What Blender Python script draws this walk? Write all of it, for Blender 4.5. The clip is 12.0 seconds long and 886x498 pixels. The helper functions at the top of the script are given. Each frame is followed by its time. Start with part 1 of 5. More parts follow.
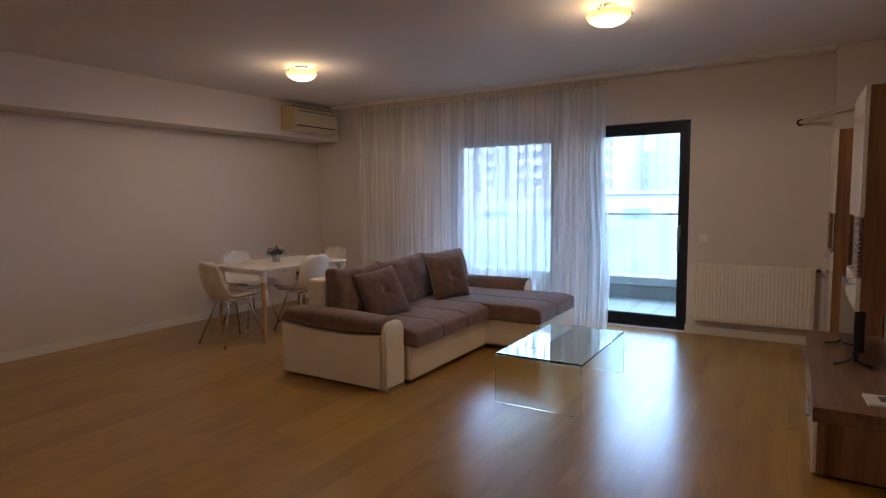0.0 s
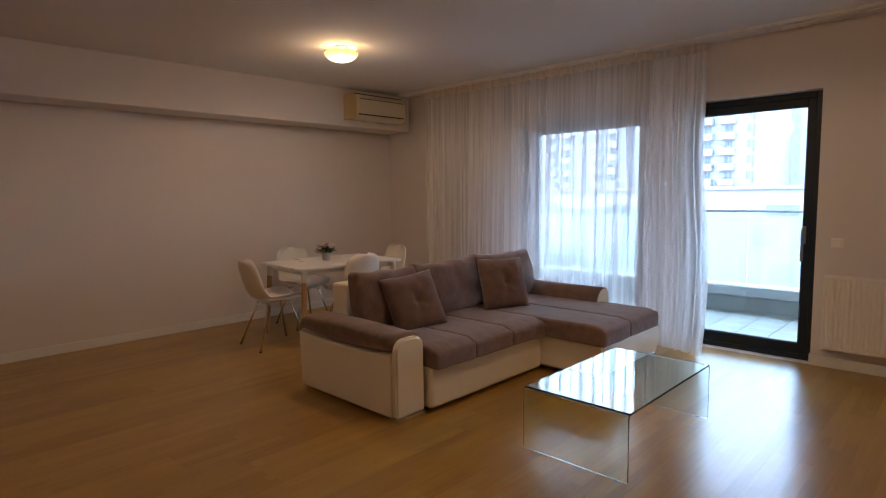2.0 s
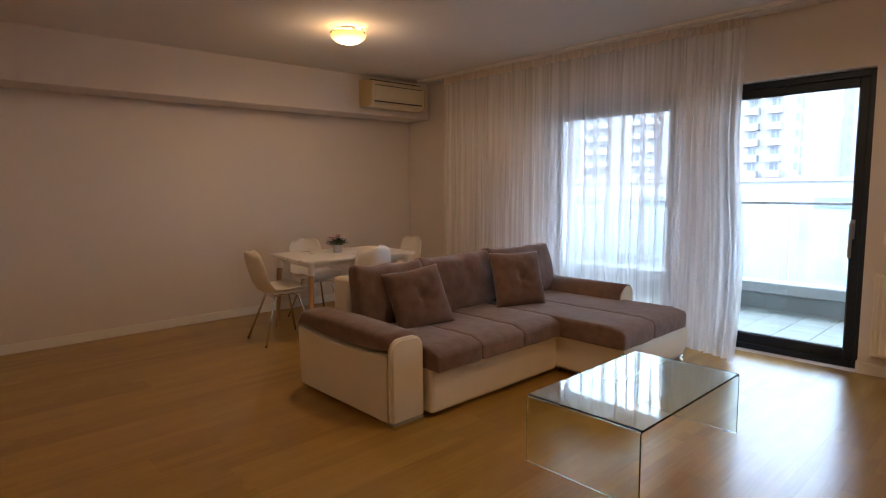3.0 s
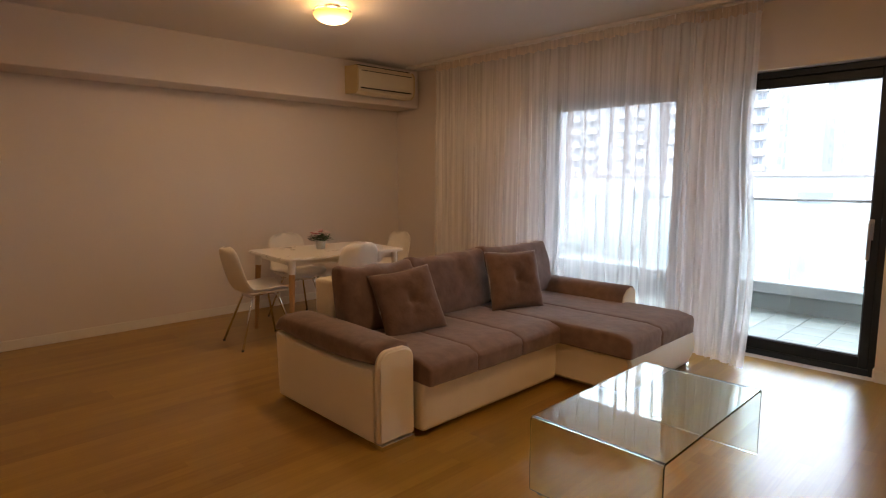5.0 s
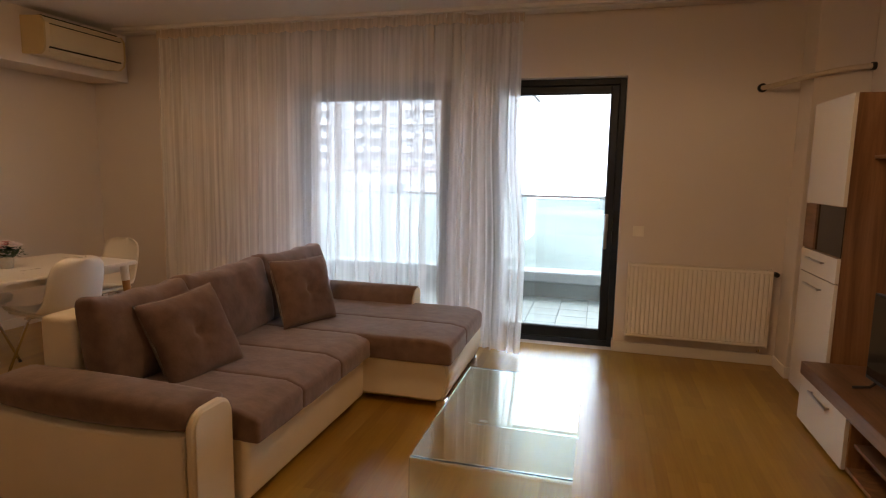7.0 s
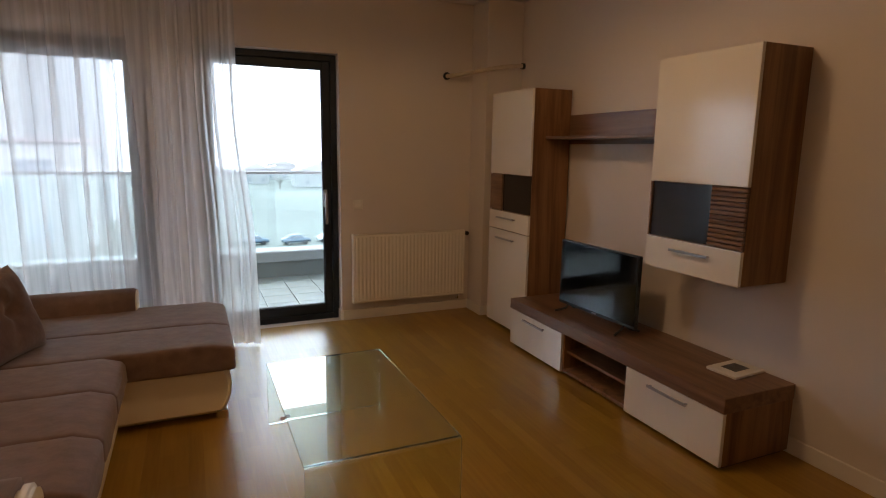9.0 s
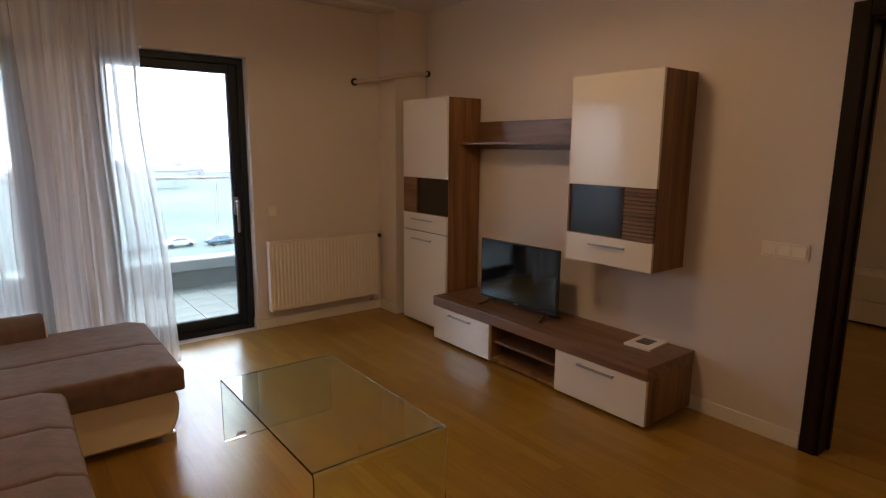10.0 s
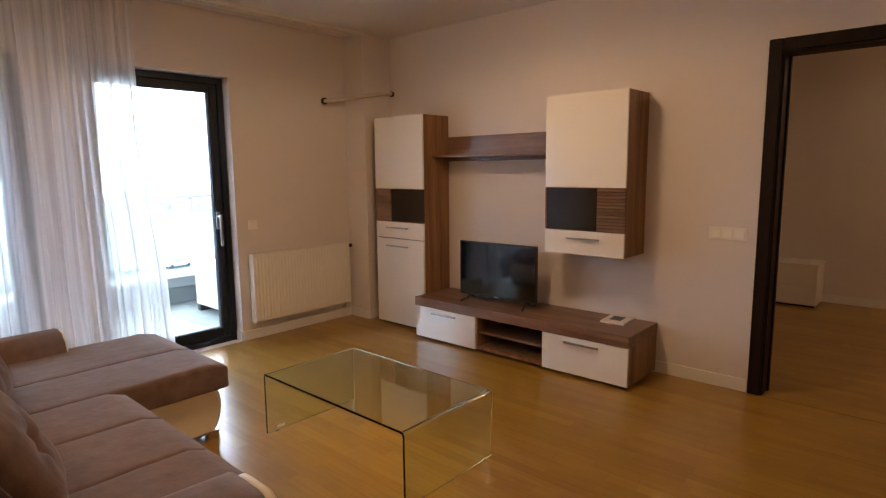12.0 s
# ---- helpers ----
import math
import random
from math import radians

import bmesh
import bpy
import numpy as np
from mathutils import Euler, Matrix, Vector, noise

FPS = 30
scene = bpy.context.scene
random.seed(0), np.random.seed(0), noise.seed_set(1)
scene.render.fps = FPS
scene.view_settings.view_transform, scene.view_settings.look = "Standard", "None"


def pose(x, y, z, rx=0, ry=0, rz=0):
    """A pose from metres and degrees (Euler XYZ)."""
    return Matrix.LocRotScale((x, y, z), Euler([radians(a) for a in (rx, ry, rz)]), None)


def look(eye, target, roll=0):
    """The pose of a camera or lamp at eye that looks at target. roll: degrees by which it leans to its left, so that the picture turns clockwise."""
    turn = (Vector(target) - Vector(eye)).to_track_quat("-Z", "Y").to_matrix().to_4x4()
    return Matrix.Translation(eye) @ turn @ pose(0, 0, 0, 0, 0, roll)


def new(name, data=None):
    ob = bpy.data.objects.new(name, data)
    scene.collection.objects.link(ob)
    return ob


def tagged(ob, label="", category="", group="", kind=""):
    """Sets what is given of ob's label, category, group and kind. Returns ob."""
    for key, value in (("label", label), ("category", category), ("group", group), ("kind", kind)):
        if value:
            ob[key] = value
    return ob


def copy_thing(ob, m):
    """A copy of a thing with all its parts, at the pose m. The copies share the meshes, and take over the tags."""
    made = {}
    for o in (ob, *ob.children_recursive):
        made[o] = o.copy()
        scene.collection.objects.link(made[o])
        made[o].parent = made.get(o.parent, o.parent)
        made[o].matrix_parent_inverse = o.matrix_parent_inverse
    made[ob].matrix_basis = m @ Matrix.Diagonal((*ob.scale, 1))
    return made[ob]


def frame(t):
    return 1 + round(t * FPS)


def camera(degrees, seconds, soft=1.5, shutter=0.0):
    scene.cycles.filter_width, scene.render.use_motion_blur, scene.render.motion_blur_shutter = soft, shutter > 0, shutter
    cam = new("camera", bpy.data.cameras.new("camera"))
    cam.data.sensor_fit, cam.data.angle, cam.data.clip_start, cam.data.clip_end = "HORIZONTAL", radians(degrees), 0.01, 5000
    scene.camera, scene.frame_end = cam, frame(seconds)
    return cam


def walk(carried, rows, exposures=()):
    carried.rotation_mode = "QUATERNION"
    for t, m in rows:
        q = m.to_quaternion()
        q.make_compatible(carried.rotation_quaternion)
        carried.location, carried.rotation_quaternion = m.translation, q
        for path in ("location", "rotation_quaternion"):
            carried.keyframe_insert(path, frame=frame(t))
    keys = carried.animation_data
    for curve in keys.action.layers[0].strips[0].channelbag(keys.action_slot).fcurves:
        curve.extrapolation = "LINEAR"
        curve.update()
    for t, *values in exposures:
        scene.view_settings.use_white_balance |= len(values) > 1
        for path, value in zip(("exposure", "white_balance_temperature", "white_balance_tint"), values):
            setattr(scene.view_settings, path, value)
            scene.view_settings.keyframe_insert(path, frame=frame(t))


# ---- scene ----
cam = camera(75.5, 12.0, soft=1.2)
EXPOSURES = [(0.0, 1.32, 4750, 10), (2.5, 1.4, 5350, 11), (5.5, 1.46, 6400, 14), (6.5, 1.44, 6400, 14), (7.5, 1.08, 6350, 13), (9.5, 0.84, 6250, 13), (10.5, 1.42, 6000, 13), (12.0, 1.8, 5800, 13)]
PATH = [
    (0, (0.001, 0.037, 1.434), (-1.041, 1.735, 1.255), -0.7),
    (0.5, (0.012, 0.312, 1.432), (-1.137, 1.939, 1.254), -0.7),
    (1, (0.055, 0.544, 1.452), (-1.184, 2.102, 1.264), -0.9),
    (1.5, (0.1, 0.798, 1.429), (-1.222, 2.288, 1.242), -0.8),
    (2, (0.067, 1.028, 1.411), (-1.308, 2.468, 1.221), -0.7),
    (2.5, (0.038, 1.198, 1.4), (-1.377, 2.597, 1.201), -0.6),
    (3, (0.015, 1.365, 1.391), (-1.444, 2.716, 1.174), -0.6),
    (5, (-0.258, 1.566, 1.407), (-1.681, 2.949, 1.16), -0.1),
    (5.5, (-0.444, 1.544, 1.406), (-1.769, 3.021, 1.157), 0.1),
    (6, (-0.644, 1.578, 1.388), (-1.79, 3.197, 1.135), 0.4),
    (6.5, (-0.828, 1.588, 1.395), (-1.685, 3.377, 1.139), 0.9),
    (7, (-1.087, 1.584, 1.435), (-1.605, 3.497, 1.168), 1.0),
    (7.5, (-1.323, 1.629, 1.438), (-1.513, 3.602, 1.169), 0.9),
    (9.3, (-2.196, 1.683, 1.48), (-1.246, 3.406, 1.122), 0.9),
    (9.5, (-2.293, 1.698, 1.504), (-1.251, 3.367, 1.147), 0.8),
    (10, (-2.542, 1.764, 1.524), (-1.334, 3.319, 1.175), 0.5),
    (10.5, (-2.777, 1.848, 1.501), (-1.46, 3.318, 1.177), 0.1),
    (11, (-2.964, 1.875, 1.469), (-1.574, 3.28, 1.166), -0.3),
    (11.5, (-3.145, 1.883, 1.461), (-1.705, 3.241, 1.176), -0.5),
    (12, (-3.328, 1.902, 1.451), (-1.85, 3.221, 1.173), -0.6),
]
walk(cam, [(t, look(eye, target, roll)) for t, eye, target, roll in PATH], EXPOSURES)
CEIL = 2.69

# ---- light ----
world = bpy.data.worlds.new("overcast_sky")
scene.world = world
world.use_nodes = True
wn = world.node_tree.nodes
wl = world.node_tree.links
sky = wn.new("ShaderNodeTexSky")
sky.sky_type = "NISHITA"
sky.sun_disc = False
sky.sun_elevation = radians(40)
sky.sun_rotation = radians(20)
sky.air_density, sky.dust_density, sky.ozone_density = 1.0, 6.0, 1.0
cloud = wn.new("ShaderNodeMixRGB")
cloud.inputs[0].default_value = 0.75
cloud.inputs[2].default_value = (24.0, 27.6, 33.0, 1)
wl.new(sky.outputs[0], cloud.inputs[1])
bg = wn["Background"]
SKY_STRENGTH = 0.15
bg.inputs[1].default_value = SKY_STRENGTH
wl.new(cloud.outputs[0], bg.inputs[0])

sun_data = bpy.data.lights.new("sun", "SUN")
sun_data.energy = 0.8
sun_data.angle = radians(25)
sun_data.color = (1.0, 0.97, 0.92)
sun = new("sun", sun_data)
sun.matrix_world = look((0, 0, 40), (-10, -18, 18))

# last two are unseen, added as warm fill for room and bedroom
LAMPS = [(-4.05, 4.10), (-1.10, 3.97), (-2.6, 0.5), (2.4, 0.9)]
LAMP_POWER = [10.0, 11.5, 9.0, 7.5]
LAMP_GLOW = 4.5
for (lx, ly), power in zip(LAMPS, LAMP_POWER):
    bulb = bpy.data.lights.new("bulb", "POINT")
    bulb.energy = 1.2
    bulb.color = (1.0, 0.55, 0.18)
    bulb.shadow_soft_size = 0.03
    new("bulb", bulb).location = (lx, ly, CEIL - 0.045)
    glow = bpy.data.lights.new("dish_light", "POINT")
    glow.energy = power * 0.22
    glow.color = (1.0, 0.61, 0.30)
    glow.shadow_soft_size = 0.12
    down = bpy.data.lights.new("dish_light", "SPOT")
    down.energy = power * 0.88
    down.color = (1.0, 0.61, 0.30)
    down.spot_size = radians(180)
    down.spot_blend = 0.25
    down.shadow_soft_size = 0.14
    new("dish_light", down).location = (lx, ly, CEIL - 0.19)
    new("dish_light", glow).location = (lx, ly, CEIL - 0.235)


# ---- materials ----
def make_mat(name, base, rough=0.5, metal=0.0, vary=0.06, scale=6.0, fine=120.0, bump=0.0, bump_scale=None,
             coat=0.0, sheen=0.0, stretch=(1, 1, 1), spec=0.5, rough_vary=0.08, second=None, second_fac=0.5):
    """Principled surface with stains at a large scale and grain at a fine one."""
    m = bpy.data.materials.new(name)
    m.use_nodes = True
    n, l = m.node_tree.nodes, m.node_tree.links
    p = n["Principled BSDF"]
    p.inputs["Metallic"].default_value = metal
    p.inputs["Coat Weight"].default_value = coat
    p.inputs["Coat Roughness"].default_value = 0.12
    p.inputs["Sheen Weight"].default_value = sheen
    p.inputs["Specular IOR Level"].default_value = spec
    tc = n.new("ShaderNodeTexCoord")
    mp = n.new("ShaderNodeMapping")
    mp.inputs["Scale"].default_value = stretch
    l.new(tc.outputs["Object"], mp.inputs["Vector"])
    big = n.new("ShaderNodeTexNoise")
    big.inputs["Scale"].default_value = scale
    big.inputs["Detail"].default_value = 5
    small = n.new("ShaderNodeTexNoise")
    small.inputs["Scale"].default_value = fine
    small.inputs["Detail"].default_value = 3
    for t in (big, small):
        l.new(mp.outputs[0], t.inputs["Vector"])
    mix = n.new("ShaderNodeMath")
    mix.operation = "MULTIPLY_ADD"
    l.new(small.outputs[0], mix.inputs[0])
    mix.inputs[1].default_value = 0.45
    l.new(big.outputs[0], mix.inputs[2])
    ramp = n.new("ShaderNodeValToRGB")
    ramp.color_ramp.elements[0].position = 0.42
    ramp.color_ramp.elements[1].position = 1.0
    lo = [max(0.0, c * (1 - vary)) for c in base]
    hi = [min(1.0, c * (1 + vary)) for c in base]
    if second:
        hi = [a * (1 - second_fac) + b * second_fac for a, b in zip(base, second)]
    ramp.color_ramp.elements[0].color = (*lo, 1)
    ramp.color_ramp.elements[1].color = (*hi, 1)
    l.new(mix.outputs[0], ramp.inputs[0])
    l.new(ramp.outputs[0], p.inputs["Base Color"])
    rr = n.new("ShaderNodeMapRange")
    rr.inputs[3].default_value = max(0.02, rough - rough_vary)
    rr.inputs[4].default_value = min(1, rough + rough_vary)
    l.new(big.outputs[0], rr.inputs[0])
    l.new(rr.outputs[0], p.inputs["Roughness"])
    if bump:
        b = n.new("ShaderNodeBump")
        b.inputs["Strength"].default_value = bump
        b.inputs["Distance"].default_value = 0.004
        if bump_scale:
            bt = n.new("ShaderNodeTexNoise")
            bt.inputs["Scale"].default_value = bump_scale
            bt.inputs["Detail"].default_value = 4
            l.new(mp.outputs[0], bt.inputs["Vector"])
            l.new(bt.outputs[0], b.inputs["Height"])
        else:
            l.new(small.outputs[0], b.inputs["Height"])
        l.new(b.outputs[0], p.inputs["Normal"])
    return m


def make_wood(name, dark, light, grain=(60, 60, 3), rough=0.4, random_tone=0.0):
    """Wood with long streaks; grain gives the stretch along x, y and z."""
    m = make_mat(name, dark, rough, vary=0.1)
    n, l = m.node_tree.nodes, m.node_tree.links
    p = n["Principled BSDF"]
    tc = n.new("ShaderNodeTexCoord")
    mp = n.new("ShaderNodeMapping")
    mp.inputs["Scale"].default_value = grain
    l.new(tc.outputs["Object"], mp.inputs["Vector"])
    oi = n.new("ShaderNodeObjectInfo")
    off = n.new("ShaderNodeVectorMath")
    off.operation = "SCALE"
    off.inputs[0].default_value = (37, 53, 71)
    l.new(oi.outputs["Random"], off.inputs["Scale"])
    l.new(off.outputs[0], mp.inputs["Location"])
    streak = n.new("ShaderNodeTexNoise")
    streak.inputs["Scale"].default_value = 0.55
    streak.inputs["Detail"].default_value = 6
    streak.inputs["Roughness"].default_value = 0.65
    streak.inputs["Distortion"].default_value = 0.6
    l.new(mp.outputs[0], streak.inputs["Vector"])
    r = n.new("ShaderNodeValToRGB")
    r.color_ramp.elements[0].position, r.color_ramp.elements[1].position = 0.3, 0.7
    r.color_ramp.elements[0].color = (*dark, 1)
    r.color_ramp.elements[1].color = (*light, 1)
    l.new(streak.outputs[0], r.inputs[0])
    hsv = n.new("ShaderNodeHueSaturation")
    l.new(r.outputs[0], hsv.inputs["Color"])
    mr = n.new("ShaderNodeMapRange")
    mr.inputs[3].default_value, mr.inputs[4].default_value = 1 - random_tone, 1 + random_tone
    l.new(oi.outputs["Random"], mr.inputs[0])
    l.new(mr.outputs[0], hsv.inputs["Value"])
    l.new(hsv.outputs[0], p.inputs["Base Color"])
    b = n.new("ShaderNodeBump")
    b.inputs["Strength"].default_value = 0.12
    b.inputs["Distance"].default_value = 0.002
    l.new(streak.outputs[0], b.inputs["Height"])
    l.new(b.outputs[0], p.inputs["Normal"])
    return m


def make_parquet(name):
    """Lacquered three-strip oak: each plank carries strips of its own tone, running along y."""
    m = bpy.data.materials.new(name)
    m.use_nodes = True
    n, l = m.node_tree.nodes, m.node_tree.links
    p = n["Principled BSDF"]
    tc = n.new("ShaderNodeTexCoord")
    oi = n.new("ShaderNodeObjectInfo")
    off = n.new("ShaderNodeVectorMath")
    off.operation = "SCALE"
    off.inputs[0].default_value = (0, 13.7, 0)
    l.new(oi.outputs["Random"], off.inputs["Scale"])
    add = n.new("ShaderNodeVectorMath")
    l.new(tc.outputs["Object"], add.inputs[0])
    l.new(off.outputs[0], add.inputs[1])
    rot = n.new("ShaderNodeMapping")
    rot.inputs["Rotation"].default_value = (0, 0, radians(90))
    l.new(add.outputs[0], rot.inputs["Vector"])
    br = n.new("ShaderNodeTexBrick")
    br.offset = 0.37
    br.inputs["Scale"].default_value = 1.0
    br.inputs["Brick Width"].default_value = 0.47
    br.inputs["Row Height"].default_value = 0.065
    br.inputs["Mortar Size"].default_value = 0.0006
    br.inputs["Mortar Smooth"].default_value = 0.2
    br.inputs["Color1"].default_value = (0.0, 0.0, 0.0, 1)
    br.inputs["Color2"].default_value = (1.0, 1.0, 1.0, 1)
    br.inputs["Mortar"].default_value = (0.1, 0.1, 0.1, 1)
    l.new(rot.outputs[0], br.inputs["Vector"])
    gm = n.new("ShaderNodeMapping")
    gm.inputs["Scale"].default_value = (70, 3.5, 1)
    l.new(add.outputs[0], gm.inputs["Vector"])
    grain = n.new("ShaderNodeTexNoise")
    grain.inputs["Scale"].default_value = 0.8
    grain.inputs["Detail"].default_value = 6
    grain.inputs["Distortion"].default_value = 0.5
    l.new(gm.outputs[0], grain.inputs["Vector"])
    tone = n.new("ShaderNodeMath")
    tone.operation = "MULTIPLY_ADD"
    l.new(grain.outputs[0], tone.inputs[0])
    tone.inputs[1].default_value = 0.5
    sc = n.new("ShaderNodeMath")
    sc.operation = "MULTIPLY"
    sc.inputs[1].default_value = 0.24
    l.new(br.outputs["Color"], sc.inputs[0])
    plank_tone = n.new("ShaderNodeMath")
    plank_tone.operation = "MULTIPLY_ADD"
    l.new(oi.outputs["Random"], plank_tone.inputs[0])
    plank_tone.inputs[1].default_value = 0.20
    l.new(sc.outputs[0], plank_tone.inputs[2])
    l.new(plank_tone.outputs[0], tone.inputs[2])
    r = n.new("ShaderNodeValToRGB")
    r.color_ramp.elements[0].position, r.color_ramp.elements[1].position = 0.2, 0.85
    r.color_ramp.elements[0].color = (*FLOOR_DARK, 1)
    r.color_ramp.elements[1].color = (*FLOOR_LIGHT, 1)
    l.new(tone.outputs[0], r.inputs[0])
    l.new(r.outputs[0], p.inputs["Base Color"])
    p.inputs["Specular IOR Level"].default_value = 0.35
    p.inputs["Coat Weight"].default_value = 0.42
    p.inputs["Coat Roughness"].default_value = 0.20
    rr = n.new("ShaderNodeMapRange")
    rr.inputs[3].default_value, rr.inputs[4].default_value = 0.29, 0.36
    l.new(grain.outputs[0], rr.inputs[0])
    l.new(rr.outputs[0], p.inputs["Roughness"])
    b = n.new("ShaderNodeBump")
    b.inputs["Strength"].default_value = 0.03
    b.inputs["Distance"].default_value = 0.002
    l.new(tone.outputs[0], b.inputs["Height"])
    l.new(b.outputs[0], p.inputs["Normal"])
    return m


def make_glass(name, colour=(1, 1, 1), rough=0.0, ior=1.45):
    m = bpy.data.materials.new(name)
    m.use_nodes = True
    n, l = m.node_tree.nodes, m.node_tree.links
    g = n.new("ShaderNodeBsdfGlass")
    g.inputs["Color"].default_value = (*colour, 1)
    g.inputs["Roughness"].default_value = rough
    g.inputs["IOR"].default_value = ior
    l.new(g.outputs[0], n["Material Output"].inputs[0])
    n.remove(n["Principled BSDF"])
    return m


def make_sheer(name, cover, colour, passing=0.48):
    """Voile: threads that scatter and let light through, with gaps between them."""
    m = bpy.data.materials.new(name)
    m.use_nodes = True
    n, l = m.node_tree.nodes, m.node_tree.links
    n.remove(n["Principled BSDF"])
    d = n.new("ShaderNodeBsdfDiffuse")
    t = n.new("ShaderNodeBsdfTranslucent")
    g = n.new("ShaderNodeBsdfTransparent")
    for s in (d, t):
        s.inputs[0].default_value = (*colour, 1)
    a = n.new("ShaderNodeMixShader")
    a.inputs[0].default_value = passing
    f = n.new("ShaderNodeBsdfRefraction")
    f.inputs["Color"].default_value = (*colour, 1)
    f.inputs["Roughness"].default_value = 0.9
    f.inputs["IOR"].default_value = 1.3
    through_mix = n.new("ShaderNodeMixShader")
    through_mix.inputs[0].default_value = 0.6
    l.new(t.outputs[0], through_mix.inputs[1])
    l.new(f.outputs[0], through_mix.inputs[2])
    l.new(d.outputs[0], a.inputs[1])
    l.new(through_mix.outputs[0], a.inputs[2])
    tc = n.new("ShaderNodeTexCoord")
    mp = n.new("ShaderNodeMapping")
    mp.inputs["Scale"].default_value = (34, 34, 0.3)
    l.new(tc.outputs["Object"], mp.inputs["Vector"])
    w = n.new("ShaderNodeTexNoise")
    w.inputs["Scale"].default_value = 1
    l.new(mp.outputs[0], w.inputs["Vector"])
    mr = n.new("ShaderNodeMapRange")
    mr.inputs[3].default_value, mr.inputs[4].default_value = cover - 0.09, min(0.98, cover + 0.09)
    mr.inputs[1].default_value, mr.inputs[2].default_value = 0.32, 0.68
    l.new(w.outputs[0], mr.inputs[0])
    b = n.new("ShaderNodeMixShader")
    l.new(mr.outputs[0], b.inputs[0])
    l.new(g.outputs[0], b.inputs[1])
    l.new(a.outputs[0], b.inputs[2])
    l.new(b.outputs[0], n["Material Output"].inputs[0])
    return m


def make_glow(name, colour, strength):
    m = bpy.data.materials.new(name)
    m.use_nodes = True
    p = m.node_tree.nodes["Principled BSDF"]
    p.inputs["Base Color"].default_value = (0.85, 0.82, 0.76, 1)
    p.inputs["Roughness"].default_value = 0.25
    # the bulb behind the glass: bright in the middle of the dish, golden towards its rim
    n, l = m.node_tree.nodes, m.node_tree.links
    tc = n.new("ShaderNodeTexCoord")
    flat = n.new("ShaderNodeVectorMath")
    flat.operation = "MULTIPLY"
    flat.inputs[1].default_value = (6.9, 6.9, 0)
    l.new(tc.outputs["Object"], flat.inputs[0])
    far = n.new("ShaderNodeVectorMath")
    far.operation = "LENGTH"
    l.new(flat.outputs[0], far.inputs[0])
    r = n.new("ShaderNodeValToRGB")
    r.color_ramp.elements[0].position, r.color_ramp.elements[1].position = 0.2, 1.0
    r.color_ramp.elements[0].color = (*colour, 1)
    r.color_ramp.elements[1].color = (0.16, 0.065, 0.010, 1)
    e = r.color_ramp.elements.new(0.72)
    e.color = (0.46, 0.235, 0.060, 1)
    l.new(far.outputs["Value"], r.inputs[0])
    l.new(r.outputs[0], p.inputs["Emission Color"])
    p.inputs["Emission Strength"].default_value = strength
    return m


FLOOR_DARK, FLOOR_LIGHT = (0.275, 0.142, 0.014), (0.47, 0.283, 0.042)
WALL = make_mat("wall_paint", (0.74, 0.68, 0.64), 0.85, vary=0.025, scale=1.3, fine=220, bump=0.12, spec=0.3)
CEILING = make_mat("ceiling_paint", (0.76, 0.725, 0.695), 0.9, vary=0.02, scale=1.0, fine=220, bump=0.1, spec=0.25)
TRIM = make_mat("baseboard_paint", (0.80, 0.77, 0.72), 0.45, vary=0.03, scale=3)
PARQUET = make_parquet("oak_parquet")
SUBFLOOR = make_mat("dark_joint", (0.12, 0.07, 0.03), 0.8)
LEATHER = make_mat("cream_leatherette", (0.87, 0.78, 0.61), 0.42, vary=0.04, scale=4, fine=260, bump=0.25, bump_scale=350)
SUEDE = make_mat("taupe_microfibre", (0.190, 0.123, 0.098), 0.92, vary=0.24, scale=15, fine=230, bump=0.8, bump_scale=19, sheen=0.35, spec=0.2)
SUEDE_PILLOW = make_mat("taupe_microfibre_pillow", (0.170, 0.106, 0.083), 0.92, vary=0.26, scale=15, fine=230, bump=1.0, bump_scale=21, sheen=0.3, spec=0.2)
FOOT = make_mat("black_plastic_foot", (0.03, 0.028, 0.026), 0.5)
CHROME = make_mat("chrome", (0.72, 0.72, 0.72), 0.18, metal=1.0, vary=0.05)
STEEL = make_mat("brushed_steel", (0.42, 0.42, 0.43), 0.34, metal=1.0, vary=0.08, stretch=(4, 4, 40))
GLASS = make_glass("clear_glass", (0.985, 1.0, 0.99))
TABLE_GLASS = make_glass("bent_glass", (0.93, 0.975, 0.945))
GLASS_EDGE = make_glass("glass_edge", (0.80, 0.93, 0.87), 0.08)
RAIL_GLASS = make_glass("railing_glass", (0.90, 0.96, 0.955))
SMOKED = make_mat("smoked_glass", (0.022, 0.016, 0.012), 0.05, vary=0.05, spec=0.4, rough_vary=0.02)
FRAME = make_mat("anthracite_aluminium", (0.015, 0.022, 0.033), 0.5, vary=0.08, scale=5, spec=0.35)
GASKET = make_mat("rubber_gasket", (0.012, 0.012, 0.012), 0.7)
WALNUT_Z = make_wood("walnut_upright", (0.11, 0.048, 0.019), (0.36, 0.185, 0.078), (26, 26, 1.6), 0.4)
WALNUT_Y = make_wood("walnut_lengthwise", (0.11, 0.054, 0.028), (0.29, 0.163, 0.090), (26, 1.6, 26), 0.38)
WALNUT_IN = make_mat("walnut_inside", (0.10, 0.06, 0.038), 0.5, vary=0.15)
GLOSS = make_mat("cream_gloss_lacquer", (0.84, 0.795, 0.715), 0.12, vary=0.015, scale=2, coat=0.6, rough_vary=0.03)
WENGE = make_wood("wenge_casing", (0.009, 0.005, 0.0035), (0.022, 0.012, 0.008), (50, 50, 2), 0.52)
